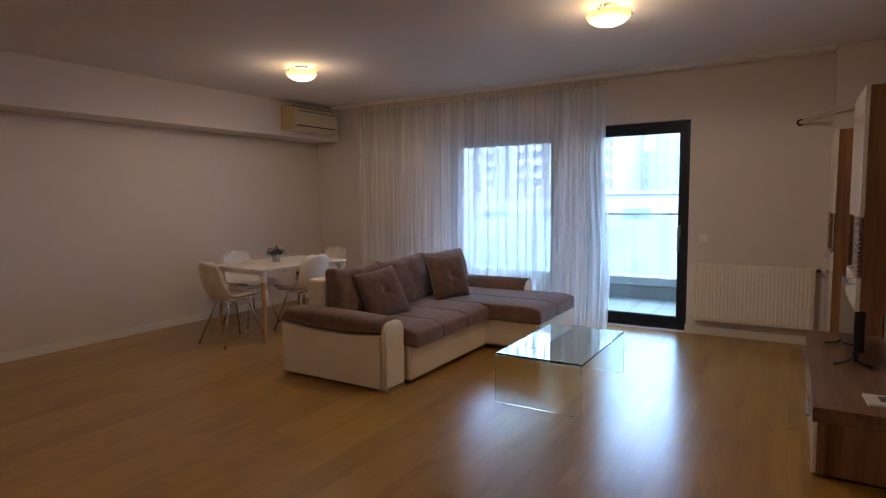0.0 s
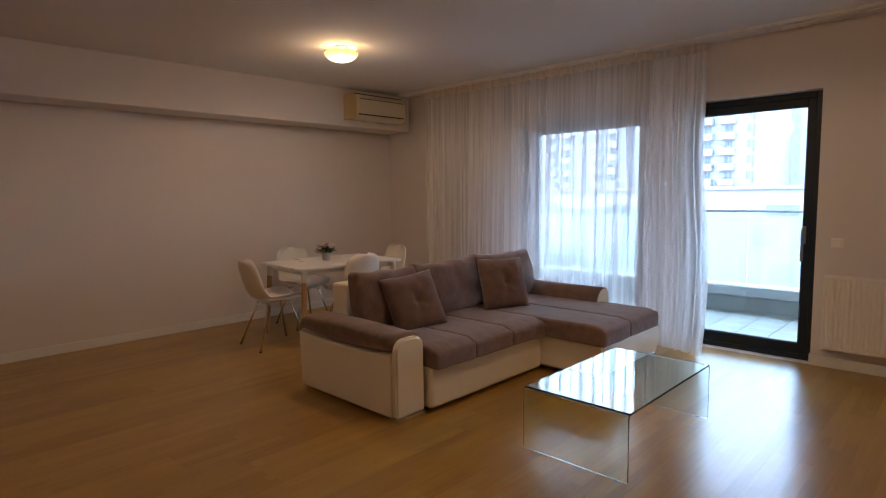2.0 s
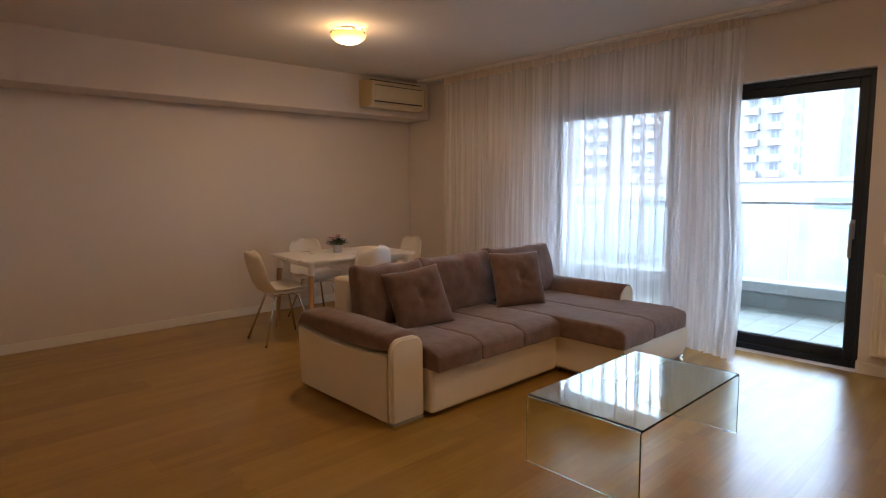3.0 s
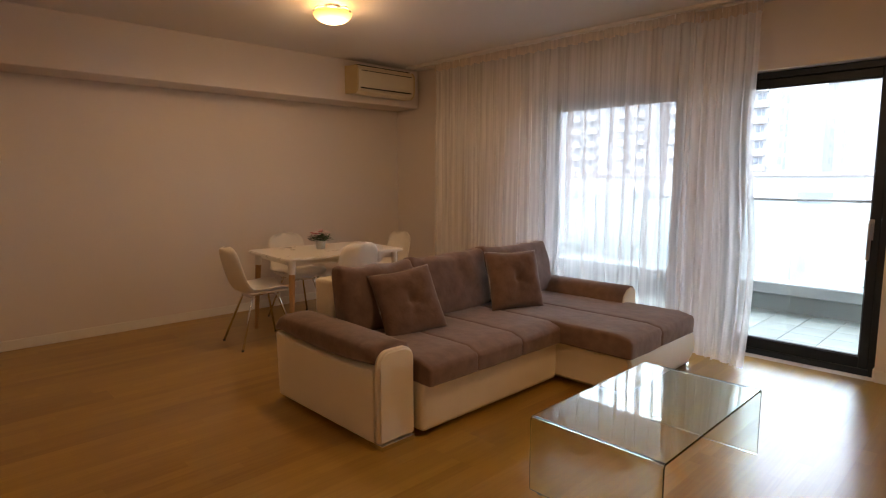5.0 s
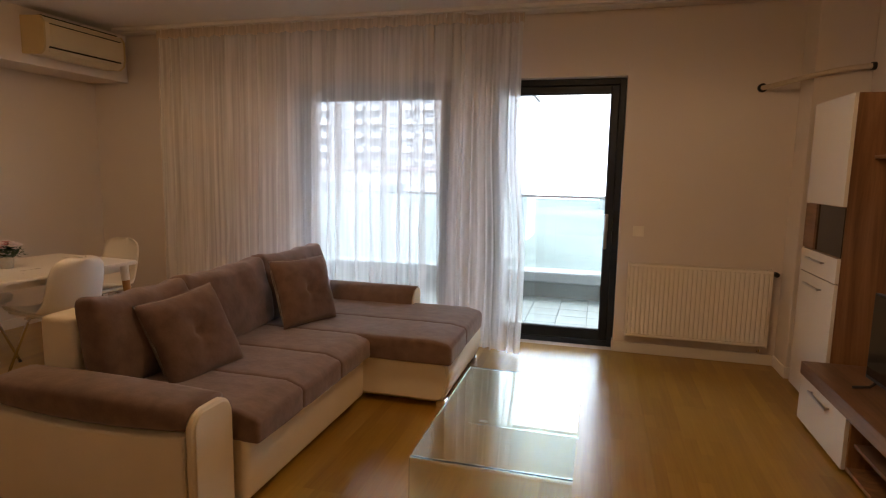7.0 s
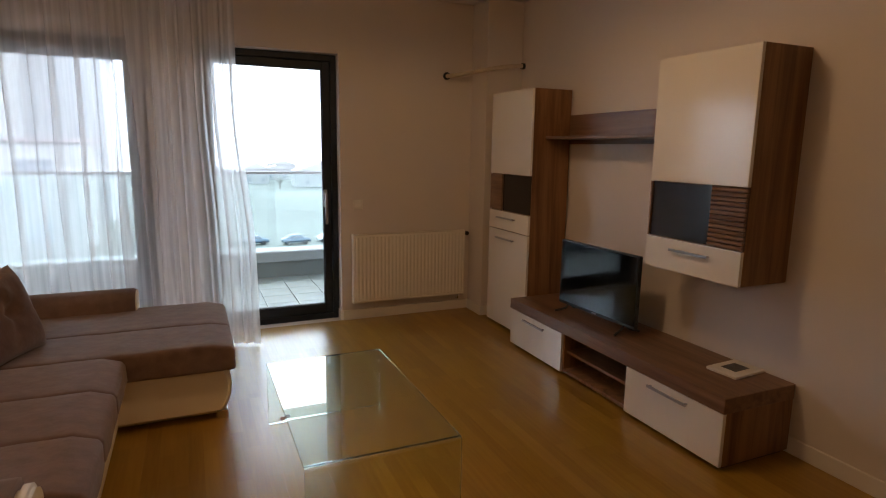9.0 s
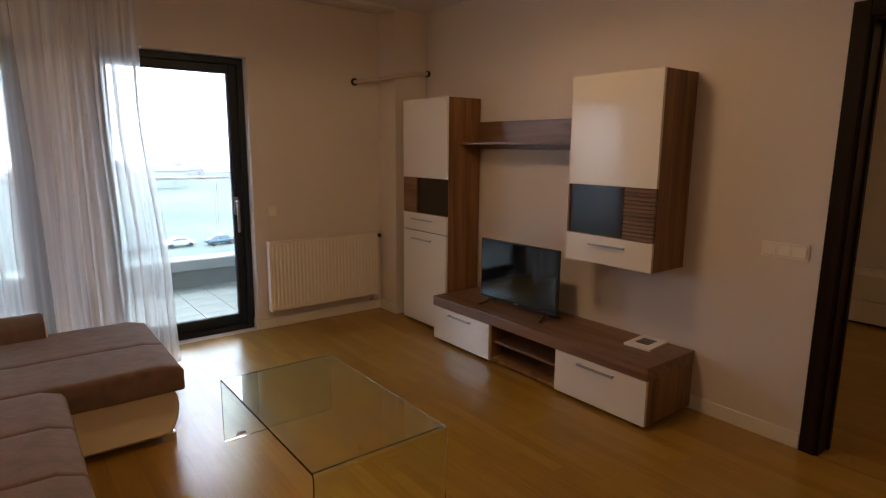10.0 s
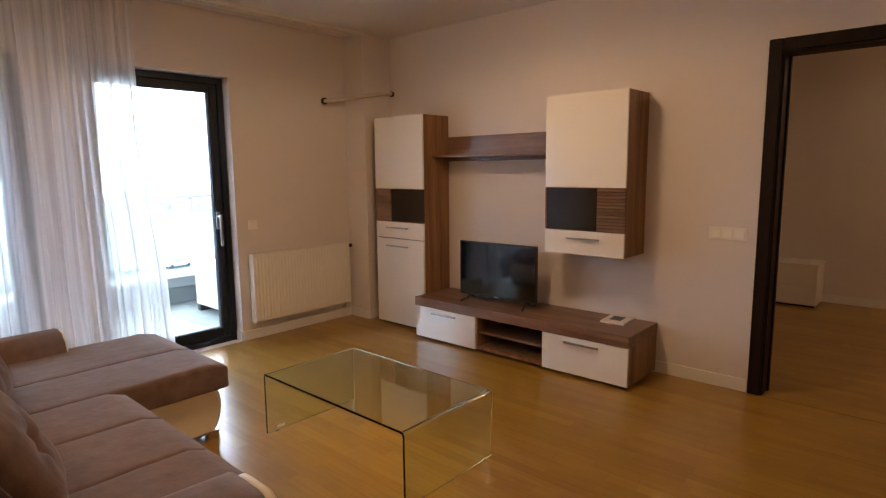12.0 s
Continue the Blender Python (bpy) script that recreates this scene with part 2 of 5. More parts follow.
WENGE.node_tree.nodes["Principled BSDF"].inputs["Specular IOR Level"].default_value = 0.18
OAK_LEG = make_wood("oak_leg", (0.36, 0.19, 0.07), (0.55, 0.33, 0.14), (60, 60, 4), 0.45, 0.06)
WHITE_LACQUER = make_mat("white_lacquer", (0.82, 0.79, 0.74), 0.3, vary=0.02)
SHELL = make_mat("white_leatherette_shell", (0.80, 0.76, 0.69), 0.38, vary=0.03, scale=5, bump=0.1, bump_scale=300)
RADIATOR = make_mat("radiator_enamel", (0.86, 0.815, 0.735), 0.35, vary=0.03, scale=3)
AC_PLASTIC = make_mat("aged_white_plastic", (0.72, 0.63, 0.45), 0.45, vary=0.05, scale=3)
AC_SIDE = make_mat("yellowed_plastic", (0.62, 0.48, 0.24), 0.5, vary=0.06, scale=4)
DARK = make_mat("dark_slot", (0.015, 0.014, 0.013), 0.7)
TV_BLACK = make_mat("black_plastic", (0.012, 0.012, 0.013), 0.35, vary=0.1)
TV_SCREEN = make_mat("tv_screen", (0.004, 0.0045, 0.005), 0.07, vary=0.05, spec=0.6, rough_vary=0.02)
SWITCH = make_mat("white_switch_plastic", (0.88, 0.84, 0.77), 0.35, vary=0.02)
PAPER = make_mat("white_card", (0.82, 0.80, 0.76), 0.6, vary=0.03, scale=10)
PRINT = make_mat("grey_print", (0.10, 0.10, 0.11), 0.5, vary=0.6, scale=40)
SHEER = make_sheer("voile", 0.44, (0.98, 0.975, 0.985))
SHEER_DENSE = make_sheer("gathered_voile", 0.70, (0.97, 0.965, 0.965), 0.64)
SHEER_TAPE = make_sheer("voile_heading", 0.72, (0.86, 0.75, 0.62))
LEAF = make_mat("plant_leaf", (0.035, 0.075, 0.025), 0.55, vary=0.4, scale=30)
PETAL = make_mat("pink_white_petal", (0.84, 0.70, 0.68), 0.6, vary=0.22, scale=40)
PETAL_PINK = make_mat("deep_pink_petal", (0.55, 0.16, 0.17), 0.6, vary=0.25, scale=40)
TIN = make_mat("zinc_pot", (0.50, 0.50, 0.49), 0.35, metal=0.8, vary=0.15, scale=20)
TILE = make_mat("grey_stone_tile", (0.24, 0.27, 0.255), 0.6, vary=0.22, scale=3, fine=60, bump=0.1)
GROUT = make_mat("grout", (0.10, 0.11, 0.105), 0.9)
KERB = make_mat("grey_render", (0.17, 0.195, 0.19), 0.8, vary=0.12, scale=2, bump=0.15)
COPING = make_mat("pale_coping", (0.27, 0.295, 0.295), 0.6, vary=0.08, scale=2)
FACADE = make_mat("pale_facade", (0.31, 0.30, 0.285), 0.85, vary=0.1, scale=0.2, fine=4)
# facade colour lightened to put the haze of distance into it
HAZE_PALED_FACADE = make_mat("haze_paled_facade", (0.40, 0.393, 0.382), 0.85, vary=0.06, scale=0.2, fine=4)
FACADE_DARK = make_mat("brown_facade_band", (0.30, 0.24, 0.23), 0.85, vary=0.12, scale=0.3, fine=4)
BALCONY_WALL = make_mat("balcony_parapet", (0.34, 0.33, 0.31), 0.8, vary=0.08, scale=0.3, fine=4)
WINDOW_DARK = make_mat("far_window", (0.15, 0.16, 0.175), 0.35, vary=0.3, scale=0.3, fine=2)
GROUND = make_mat("yard_ground", (0.115, 0.122, 0.105), 0.95, vary=0.45, scale=0.03, fine=0.6)
ASPHALT = make_mat("asphalt", (0.06, 0.06, 0.062), 0.9, vary=0.2, scale=0.2, fine=8)
CAR_BLUE = make_mat("blue_grey_car_paint", (0.05, 0.08, 0.11), 0.25, coat=0.5, vary=0.05)
CAR_WHITE = make_mat("white_car_paint", (0.6, 0.6, 0.6), 0.25, coat=0.5, vary=0.03)
# window colour washed out the same way, with haze mixed in
PALE_WINDOW = make_mat("haze_paled_window", (0.31, 0.317, 0.325), 0.4, vary=0.15, scale=0.3, fine=2)
TYRE = make_mat("tyre_rubber", (0.02, 0.02, 0.02), 0.8)
# crown colour pushed pale so that it carries the haze of distance
FOLIAGE = make_mat("haze_paled_bare_winter_foliage", (0.24, 0.24, 0.21), 0.9, vary=0.3, scale=2)
BARK = make_mat("bark", (0.19, 0.16, 0.14), 0.9, vary=0.3, scale=6)
SLEEVE = make_mat("beige_sleeve", (0.62, 0.53, 0.42), 0.75, vary=0.12, scale=20, bump=0.3)
LAMP_GLASS = make_glow("lit_opal_glass", (1.0, 0.74, 0.42), LAMP_GLOW)
OPAL = make_mat("opal_glass", (0.85, 0.82, 0.76), 0.25)


# ---- mesh helpers ----
def box(bm, lo, hi):
    c = [(a + b) / 2 for a, b in zip(lo, hi)]
    s = [b - a for a, b in zip(lo, hi)]
    return bmesh.ops.create_cube(bm, size=1, matrix=Matrix.Translation(c) @ Matrix.Diagonal((*s, 1)))["verts"]


def boxes(*pairs, bevel=0.0, segments=1):
    bm = bmesh.new()
    for lo, hi in pairs:
        box(bm, lo, hi)
    if bevel:
        bmesh.ops.bevel(bm, geom=bm.edges[:], offset=bevel, segments=segments, affect="EDGES", profile=0.7)
    return bm


def cyl(bm, p0, p1, r0, r1=None, seg=16):
    p0, p1 = Vector(p0), Vector(p1)
    d = p1 - p0
    m = Matrix.Translation((p0 + p1) / 2) @ d.to_track_quat("Z", "Y").to_matrix().to_4x4()
    bmesh.ops.create_cone(bm, cap_ends=True, segments=seg, radius1=r0, radius2=r0 if r1 is None else r1, depth=d.length, matrix=m)


def tube(bm, pts, r, seg=10):
    """A round bar through the points, with even rings."""
    pts = [Vector(p) for p in pts]
    rings = []
    for i, p in enumerate(pts):
        d = (pts[min(i + 1, len(pts) - 1)] - pts[max(i - 1, 0)]).normalized()
        q = d.to_track_quat("Z", "Y").to_matrix()
        rings.append([bm.verts.new(p + q @ Vector((r * math.cos(a), r * math.sin(a), 0))) for a in (2 * math.pi * k / seg for k in range(seg))])
    for a, b in zip(rings, rings[1:]):
        for k in range(seg):
            bm.faces.new((a[k], a[(k + 1) % seg], b[(k + 1) % seg], b[k]))
    bm.faces.new(rings[0][::-1])
    bm.faces.new(rings[-1])


def extrude_profile(bm, profile, axis, a, b):
    """A closed outline in the two axes other than axis, drawn out from a to b."""
    def at(p, v):
        q = list(p)
        q.insert("xyz".index(axis), v)
        return bm.verts.new(q)
    va, vb = [at(p, a) for p in profile], [at(p, b) for p in profile]
    bm.faces.new(va)
    bm.faces.new(vb[::-1])
    n = len(profile)
    for i in range(n):
        bm.faces.new((va[i], vb[i], vb[(i + 1) % n], va[(i + 1) % n]))
    bmesh.ops.recalc_face_normals(bm, faces=bm.faces[:])


def soft_box(lo, hi, r=0.05, puff=0.0, n=7, wobble=0.0, pinch=0.0):
    """An upholstered block: rounded edges, faces that swell by puff, uneven by wobble, corners drawn out by pinch."""
    bm = bmesh.new()
    lo, hi = Vector(lo), Vector(hi)
    c, h = (lo + hi) / 2, (hi - lo) / 2
    def marks(half):
        rr = min(r, half * 0.98)
        inner = [(-half + rr) + (2 * half - 2 * rr) * i / n for i in range(n + 1)]
        return [-half, -half + rr * 0.25, -half + rr * 0.6] + inner + [half - rr * 0.6, half - rr * 0.25, half]
    ms = [marks(v) for v in h]
    grids = []
    for ax in range(3):
        u, v = (ax + 1) % 3, (ax + 2) % 3
        for sign in (-1, 1):
            rows = []
            for pu in ms[u]:
                row = []
                for pv in ms[v]:
                    q = [0, 0, 0]
                    q[ax], q[u], q[v] = sign * h[ax], pu, pv
                    row.append(bm.verts.new(q))
                rows.append(row)
            for i in range(len(rows) - 1):
                for j in range(len(rows[0]) - 1):
                    f = (rows[i][j], rows[i + 1][j], rows[i + 1][j + 1], rows[i][j + 1])
                    bm.faces.new(f if sign > 0 else f[::-1])
    bmesh.ops.remove_doubles(bm, verts=bm.verts[:], dist=1e-5)
    for vert in bm.verts:
        p = vert.co.copy()
        q = Vector([max(-a + min(r, a * 0.98), min(a - min(r, a * 0.98), x)) for x, a in zip(p, h)])
        d = p - q
        if d.length > 1e-9:
            m = max(abs(x) for x in d)
            p = q + d.normalized() * max(m, 1e-6)
        s = [max(0.0, 1 - (x / a) ** 2) for x, a in zip(p, h)]
        for ax in range(3):
            u, v = (ax + 1) % 3, (ax + 2) % 3
            p[ax] += puff * s[u] * s[v] * p[ax] / h[ax] * (1 if h[ax] < max(h) * 0.75 else 0.35)
        if pinch:
            k = abs(p[1] / h[1]) * abs(p[2] / h[2])
            p[0] *= 1 - pinch * k
        if wobble:
            w = noise.noise_vector((p + c) * 7.0)
            p += w * wobble
        vert.co = p + c
    return bm


def finish(name, bm, material, smooth=False):
    me = bpy.data.meshes.new(name)
    bm.to_mesh(me)
    bm.free()
    for m in material if isinstance(material, (list, tuple)) else (material,):
        me.materials.append(m)
    if smooth:
        me.polygons.foreach_set("use_smooth", [True] * len(me.polygons))
    return new(name, me)


def part(name, bm, material, parent, label="", smooth=False):
    """One mesh under a thing or under a part; cream leatherette keeps flat faces between its rounded edges."""
    ob = finish(name, bm, material, smooth)
    ob.parent = parent
    if smooth and material in (LEATHER,):
        ob.modifiers.new("weighted_normals", "WEIGHTED_NORMAL").weight = 90
    if label:
        tagged(ob, label)
    return ob


def thing(name, label, category, group="", at=(0, 0, 0)):
    ob = new(name)
    ob.location = at
    ob.empty_display_size = 0.1
    return tagged(ob, label, category, group)


def structure(name, bm, material, label="", smooth=False):
    return tagged(finish(name, bm, material, smooth), label, "", "", "structure")


# ---- the room ----
EAST, NORTH, WEST, SOUTH = 0.61, 6.36, -6.03, -2.4
NOUT = NORTH + 0.27
EOUT = EAST + 0.15
WIN = (-3.80, -2.31, 2.20)
DOOR = (-1.99, -0.92, 2.20)
DW0, DW1, DWH = 1.86, 2.708, 2.10

structure("wall_north", boxes(
    ((WEST - 0.2, NORTH, -0.1), (WIN[0], NOUT, CEIL)), ((WIN[1], NORTH, -0.1), (DOOR[0], NOUT, CEIL)),
    ((DOOR[1], NORTH, -0.1), (EOUT, NOUT, CEIL)), ((WIN[0], NORTH, WIN[2]), (WIN[1], NOUT, CEIL)),
    ((DOOR[0], NORTH, DOOR[2]), (DOOR[1], NOUT, CEIL)), ((WIN[0], NORTH, -0.1), (WIN[1], NOUT, 0.0)),
    ((DOOR[0], NORTH, -0.1), (DOOR[1], NOUT, 0.0))), WALL, "off-white painted window wall with two tall openings")
structure("wall_east", boxes(
    ((EAST, DW1 + 0.03, -0.1), (EOUT, NORTH, CEIL)), ((EAST, SOUTH, -0.1), (EOUT, DW0 - 0.03, CEIL)),
    ((EAST, DW0 - 0.03, DWH + 0.03), (EOUT, DW1 + 0.03, CEIL))), WALL, "off-white painted wall with a doorway")
structure("wall_west", boxes(((WEST - 0.2, SOUTH, -0.1), (WEST, NORTH, CEIL))), WALL, "off-white painted long wall")
structure("wall_south", boxes(((WEST - 0.2, SOUTH - 0.2, -0.1), (EOUT, SOUTH, CEIL))), WALL, "plain off-white wall")
structure("wall_column", boxes(((0.27, 6.08, 0), (EAST, NORTH, CEIL)), bevel=0.004), WALL, "off-white painted corner column")
structure("beam_west", boxes(((WEST, SOUTH, 2.247), (-5.62, NORTH, CEIL)), bevel=0.004), WALL, "off-white boxed beam under the ceiling")
structure("ceiling", boxes(((WEST - 0.2, SOUTH - 0.2, CEIL), (4.2, NOUT, CEIL + 0.15))), CEILING, "off-white painted ceiling")
structure("floor", boxes(((WEST - 0.2, SOUTH - 0.2, -0.12), (4.2, NORTH, -0.012))), SUBFLOOR, "screed under oak parquet planks")

BB = 0.085
structure("baseboard_north", boxes(
    ((DOOR[1] + 0.003, NORTH - 0.014, 0), (0.268, NORTH, BB)), ((WEST + 0.016, NORTH - 0.014, 0), (WIN[0] - 0.003, NORTH, BB)),
    ((WIN[1] + 0.003, NORTH - 0.014, 0), (DOOR[0] - 0.003, NORTH, BB)), bevel=0.003), TRIM, "white painted skirting board")
structure("baseboard_east", boxes(((EAST - 0.014, 2.797, 0), (EAST, 6.078, BB)), ((EAST - 0.014, SOUTH, 0), (EAST, 1.78, BB)), bevel=0.003), TRIM, "white painted skirting board")
structure("baseboard_west", boxes(((WEST, SOUTH, 0), (WEST + 0.014, NORTH, BB)), bevel=0.003), TRIM, "white painted skirting board")
structure("baseboard_column", boxes(((0.256, 6.066, 0), (0.268, NORTH - 0.016, BB)), ((0.2685, 6.066, 0), (EAST - 0.016, 6.0785, BB)), bevel=0.003), TRIM, "white painted skirting board")
structure("trim_opening", boxes(((DOOR[1] - 0.012, NORTH + 0.003, 0), (DOOR[1] - 0.0005, NORTH + 0.086, BB)), bevel=0.002), TRIM, "white skirting return in the door reveal")

# the second room, seen through the doorway
structure("wall_bedroom_far", boxes(((3.84, -0.6, -0.1), (4.04, 4.6, CEIL))), WALL, "off-white painted bedroom wall")
structure("wall_bedroom_south", boxes(((EOUT, -0.8, -0.1), (4.04, -0.6, CEIL))), WALL, "plain off-white bedroom wall")
structure("wall_bedroom_north", boxes(((EOUT, 4.6, -0.1), (4.04, 4.8, CEIL))), WALL, "plain off-white bedroom wall")
structure("baseboard_bedroom", boxes(((3.826, -0.6, 0), (3.84, 4.6, BB)), bevel=0.003), TRIM, "white painted skirting board")

casing = tagged(thing("door_1", "dark wenge-veneered door casing round an open doorway", "door"), kind="structure")
part("jamb", boxes(((EAST - 0.004, DW1, 0), (EOUT + 0.004, DW1 + 0.028, DWH + 0.028)), bevel=0.002), WENGE, casing)
part("jamb", boxes(((EAST - 0.004, DW0 - 0.028, 0), (EOUT + 0.004, DW0, DWH + 0.028)), bevel=0.002), WENGE, casing)
part("head_jamb", boxes(((EAST - 0.003, DW0, DWH), (EOUT + 0.003, DW1, DWH + 0.028)), bevel=0.002), WENGE, casing)
for xa, xb in ((EAST - 0.022, EAST - 0.0005), (EOUT + 0.0005, EOUT + 0.022)):
    part("casing_board", boxes(((xa, DW1 + 0.012, 0), (xb, DW1 + 0.085, DWH + 0.085)), bevel=0.004), WENGE, casing)
    part("casing_board", boxes(((xa, DW0 - 0.085, 0), (xb, DW0 - 0.012, DWH + 0.085)), bevel=0.004), WENGE, casing)
    part("casing_board", boxes(((xa, DW0 - 0.0115, DWH + 0.012), (xb, DW1 + 0.0115, DWH + 0.085)), bevel=0.004), WENGE, casing)
part("door_stop", boxes(((0.715, DW1 - 0.012, 0), (0.745, DW1 - 0.0005, DWH - 0.0005))), WENGE, casing)


# ---- window and balcony door ----
def framed_opening(name, x0, x1, top, label, category, leaf, handle_x=None):
    """Anthracite aluminium frame set into the wall, with a glazed leaf."""
    w = tagged(thing(name, label, category), kind="structure")
    y0, y1 = NORTH + 0.09, NORTH + 0.16
    f = 0.05
    part("frame_post", boxes(((x0, y0, 0.0), (x0 + f, y1, top)), bevel=0.004), FRAME, w)
    part("frame_post", boxes(((x1 - f, y0, 0.0), (x1, y1, top)), bevel=0.004), FRAME, w)
    part("frame_head", boxes(((x0 + f, y0, top - f), (x1 - f, y1, top)), bevel=0.004), FRAME, w)
    part("threshold", boxes(((x0 + f, y0, 0.0), (x1 - f, y1, 0.045)), bevel=0.004), FRAME, w)
    ly0, ly1 = y0 + 0.018, y1 + 0.03
    a, b, zt, zb = x0 + f + 0.0005, x1 - f - 0.0005, top - f - 0.0005, 0.0455
    lf = part("leaf_frame", boxes(
        ((a, ly0, zb), (a + leaf, ly1, zt)), ((b - leaf, ly0, zb), (b, ly1, zt)),
        ((a + leaf, ly0, zt - leaf), (b - leaf, ly1, zt)), ((a + leaf, ly0, zb), (b - leaf, ly1, zb + leaf + 0.02)), bevel=0.005), FRAME, w)
    ga, gb, gz0, gz1 = a + leaf, b - leaf, zb + leaf + 0.02, zt - leaf
    part("gasket", boxes(((ga, ly0 + 0.012, gz0), (ga + 0.006, ly0 + 0.04, gz1)), ((gb - 0.006, ly0 + 0.012, gz0), (gb, ly0 + 0.04, gz1)),
                         ((ga + 0.006, ly0 + 0.012, gz1 - 0.006), (gb - 0.006, ly0 + 0.04, gz1)), ((ga + 0.006, ly0 + 0.012, gz0), (gb - 0.006, ly0 + 0.04, gz0 + 0.006))), GASKET, lf)
    pane = part("pane", boxes(((ga + 0.001, ly0 + 0.022, gz0 + 0.001), (gb - 0.001, ly0 + 0.030, gz1 - 0.001))), GLASS, lf, "clear glass pane")
    pane.visible_shadow = False
    if handle_x:
        hd = part("handle", boxes(((handle_x - 0.016, ly0 - 0.010, 0.97), (handle_x + 0.016, ly0 - 0.0005, 1.115)), bevel=0.004, segments=2), STEEL, lf, "satin steel lever handle")
        bm = bmesh.new()
        cyl(bm, (handle_x, ly0 - 0.010, 1.075), (handle_x, ly0 - 0.055, 1.075), 0.010)
        part("lever", bm, STEEL, w, smooth=False)
        part("lever", soft_box((handle_x - 0.012, ly0 - 0.064, 0.83), (handle_x + 0.012, ly0 - 0.046, 1.095), 0.009, n=2), STEEL, w, "satin steel lever", True)
    return w


framed_opening("window_1", WIN[0] + 0.002, WIN[1] - 0.002, WIN[2] - 0.004, "tall anthracite-framed window behind the voile", "window", 0.085)
framed_opening("door_2", DOOR[0] + 0.002, DOOR[1] - 0.002, DOOR[2] - 0.004, "anthracite-framed glazed balcony door, closed", "balcony door", 0.062, DOOR[1] - 0.105)

# ---- balcony ----
BY = 8.40
structure("balcony_slab", boxes(((-9, NOUT, -0.35), (5, BY + 0.25, -0.045))), GROUT, "balcony slab with grey joints")
structure("balcony_kerb", boxes(((-9, BY, -0.045), (5, BY + 0.25, 0.155)), bevel=0.004), KERB, "grey rendered balcony kerb")
structure("balcony_coping", boxes(((-9, BY - 0.05, 0.155), (5, BY + 0.27, 0.275)), bevel=0.01), COPING, "pale grey coping on the balcony kerb")
structure("balcony_ceiling", boxes(((-9, NOUT, 2.50), (5, BY + 0.27, 2.78)), bevel=0.006), CEILING, "white painted underside of the balcony above")
rail = thing("balcony_railing", "frameless glass balcony railing with a thin steel rail", "railing", at=(0, 0, 0))
bm = bmesh.new()
box(bm, (-9, BY + 0.045, 1.155), (5, BY + 0.095, 1.182))
bmesh.ops.bevel(bm, geom=bm.edges[:], offset=0.006, segments=2, affect="EDGES")
part("top_rail", bm, STEEL, rail, "thin grey steel rail")
for i in range(10):
    xa = -9 + 1.4 * i + 0.012
    pn = part("glass_panel", boxes(((xa, BY + 0.064, 0.275), (xa + 1.376, BY + 0.076, 1.155))), RAIL_GLASS, rail, "pale green glass panel")
    pn.visible_shadow = False


# ---- sofa ----
def nosed(bm, front, reach, drop):
    """Round the front of a cushion off into a nose."""
    for v in bm.verts:
        d = (v.co.x - (front - reach)) / reach
        if d > 0:
            v.co.z -= drop * d * d * max(0.0, (v.co.z - 0.30) / 0.14)
    return bm


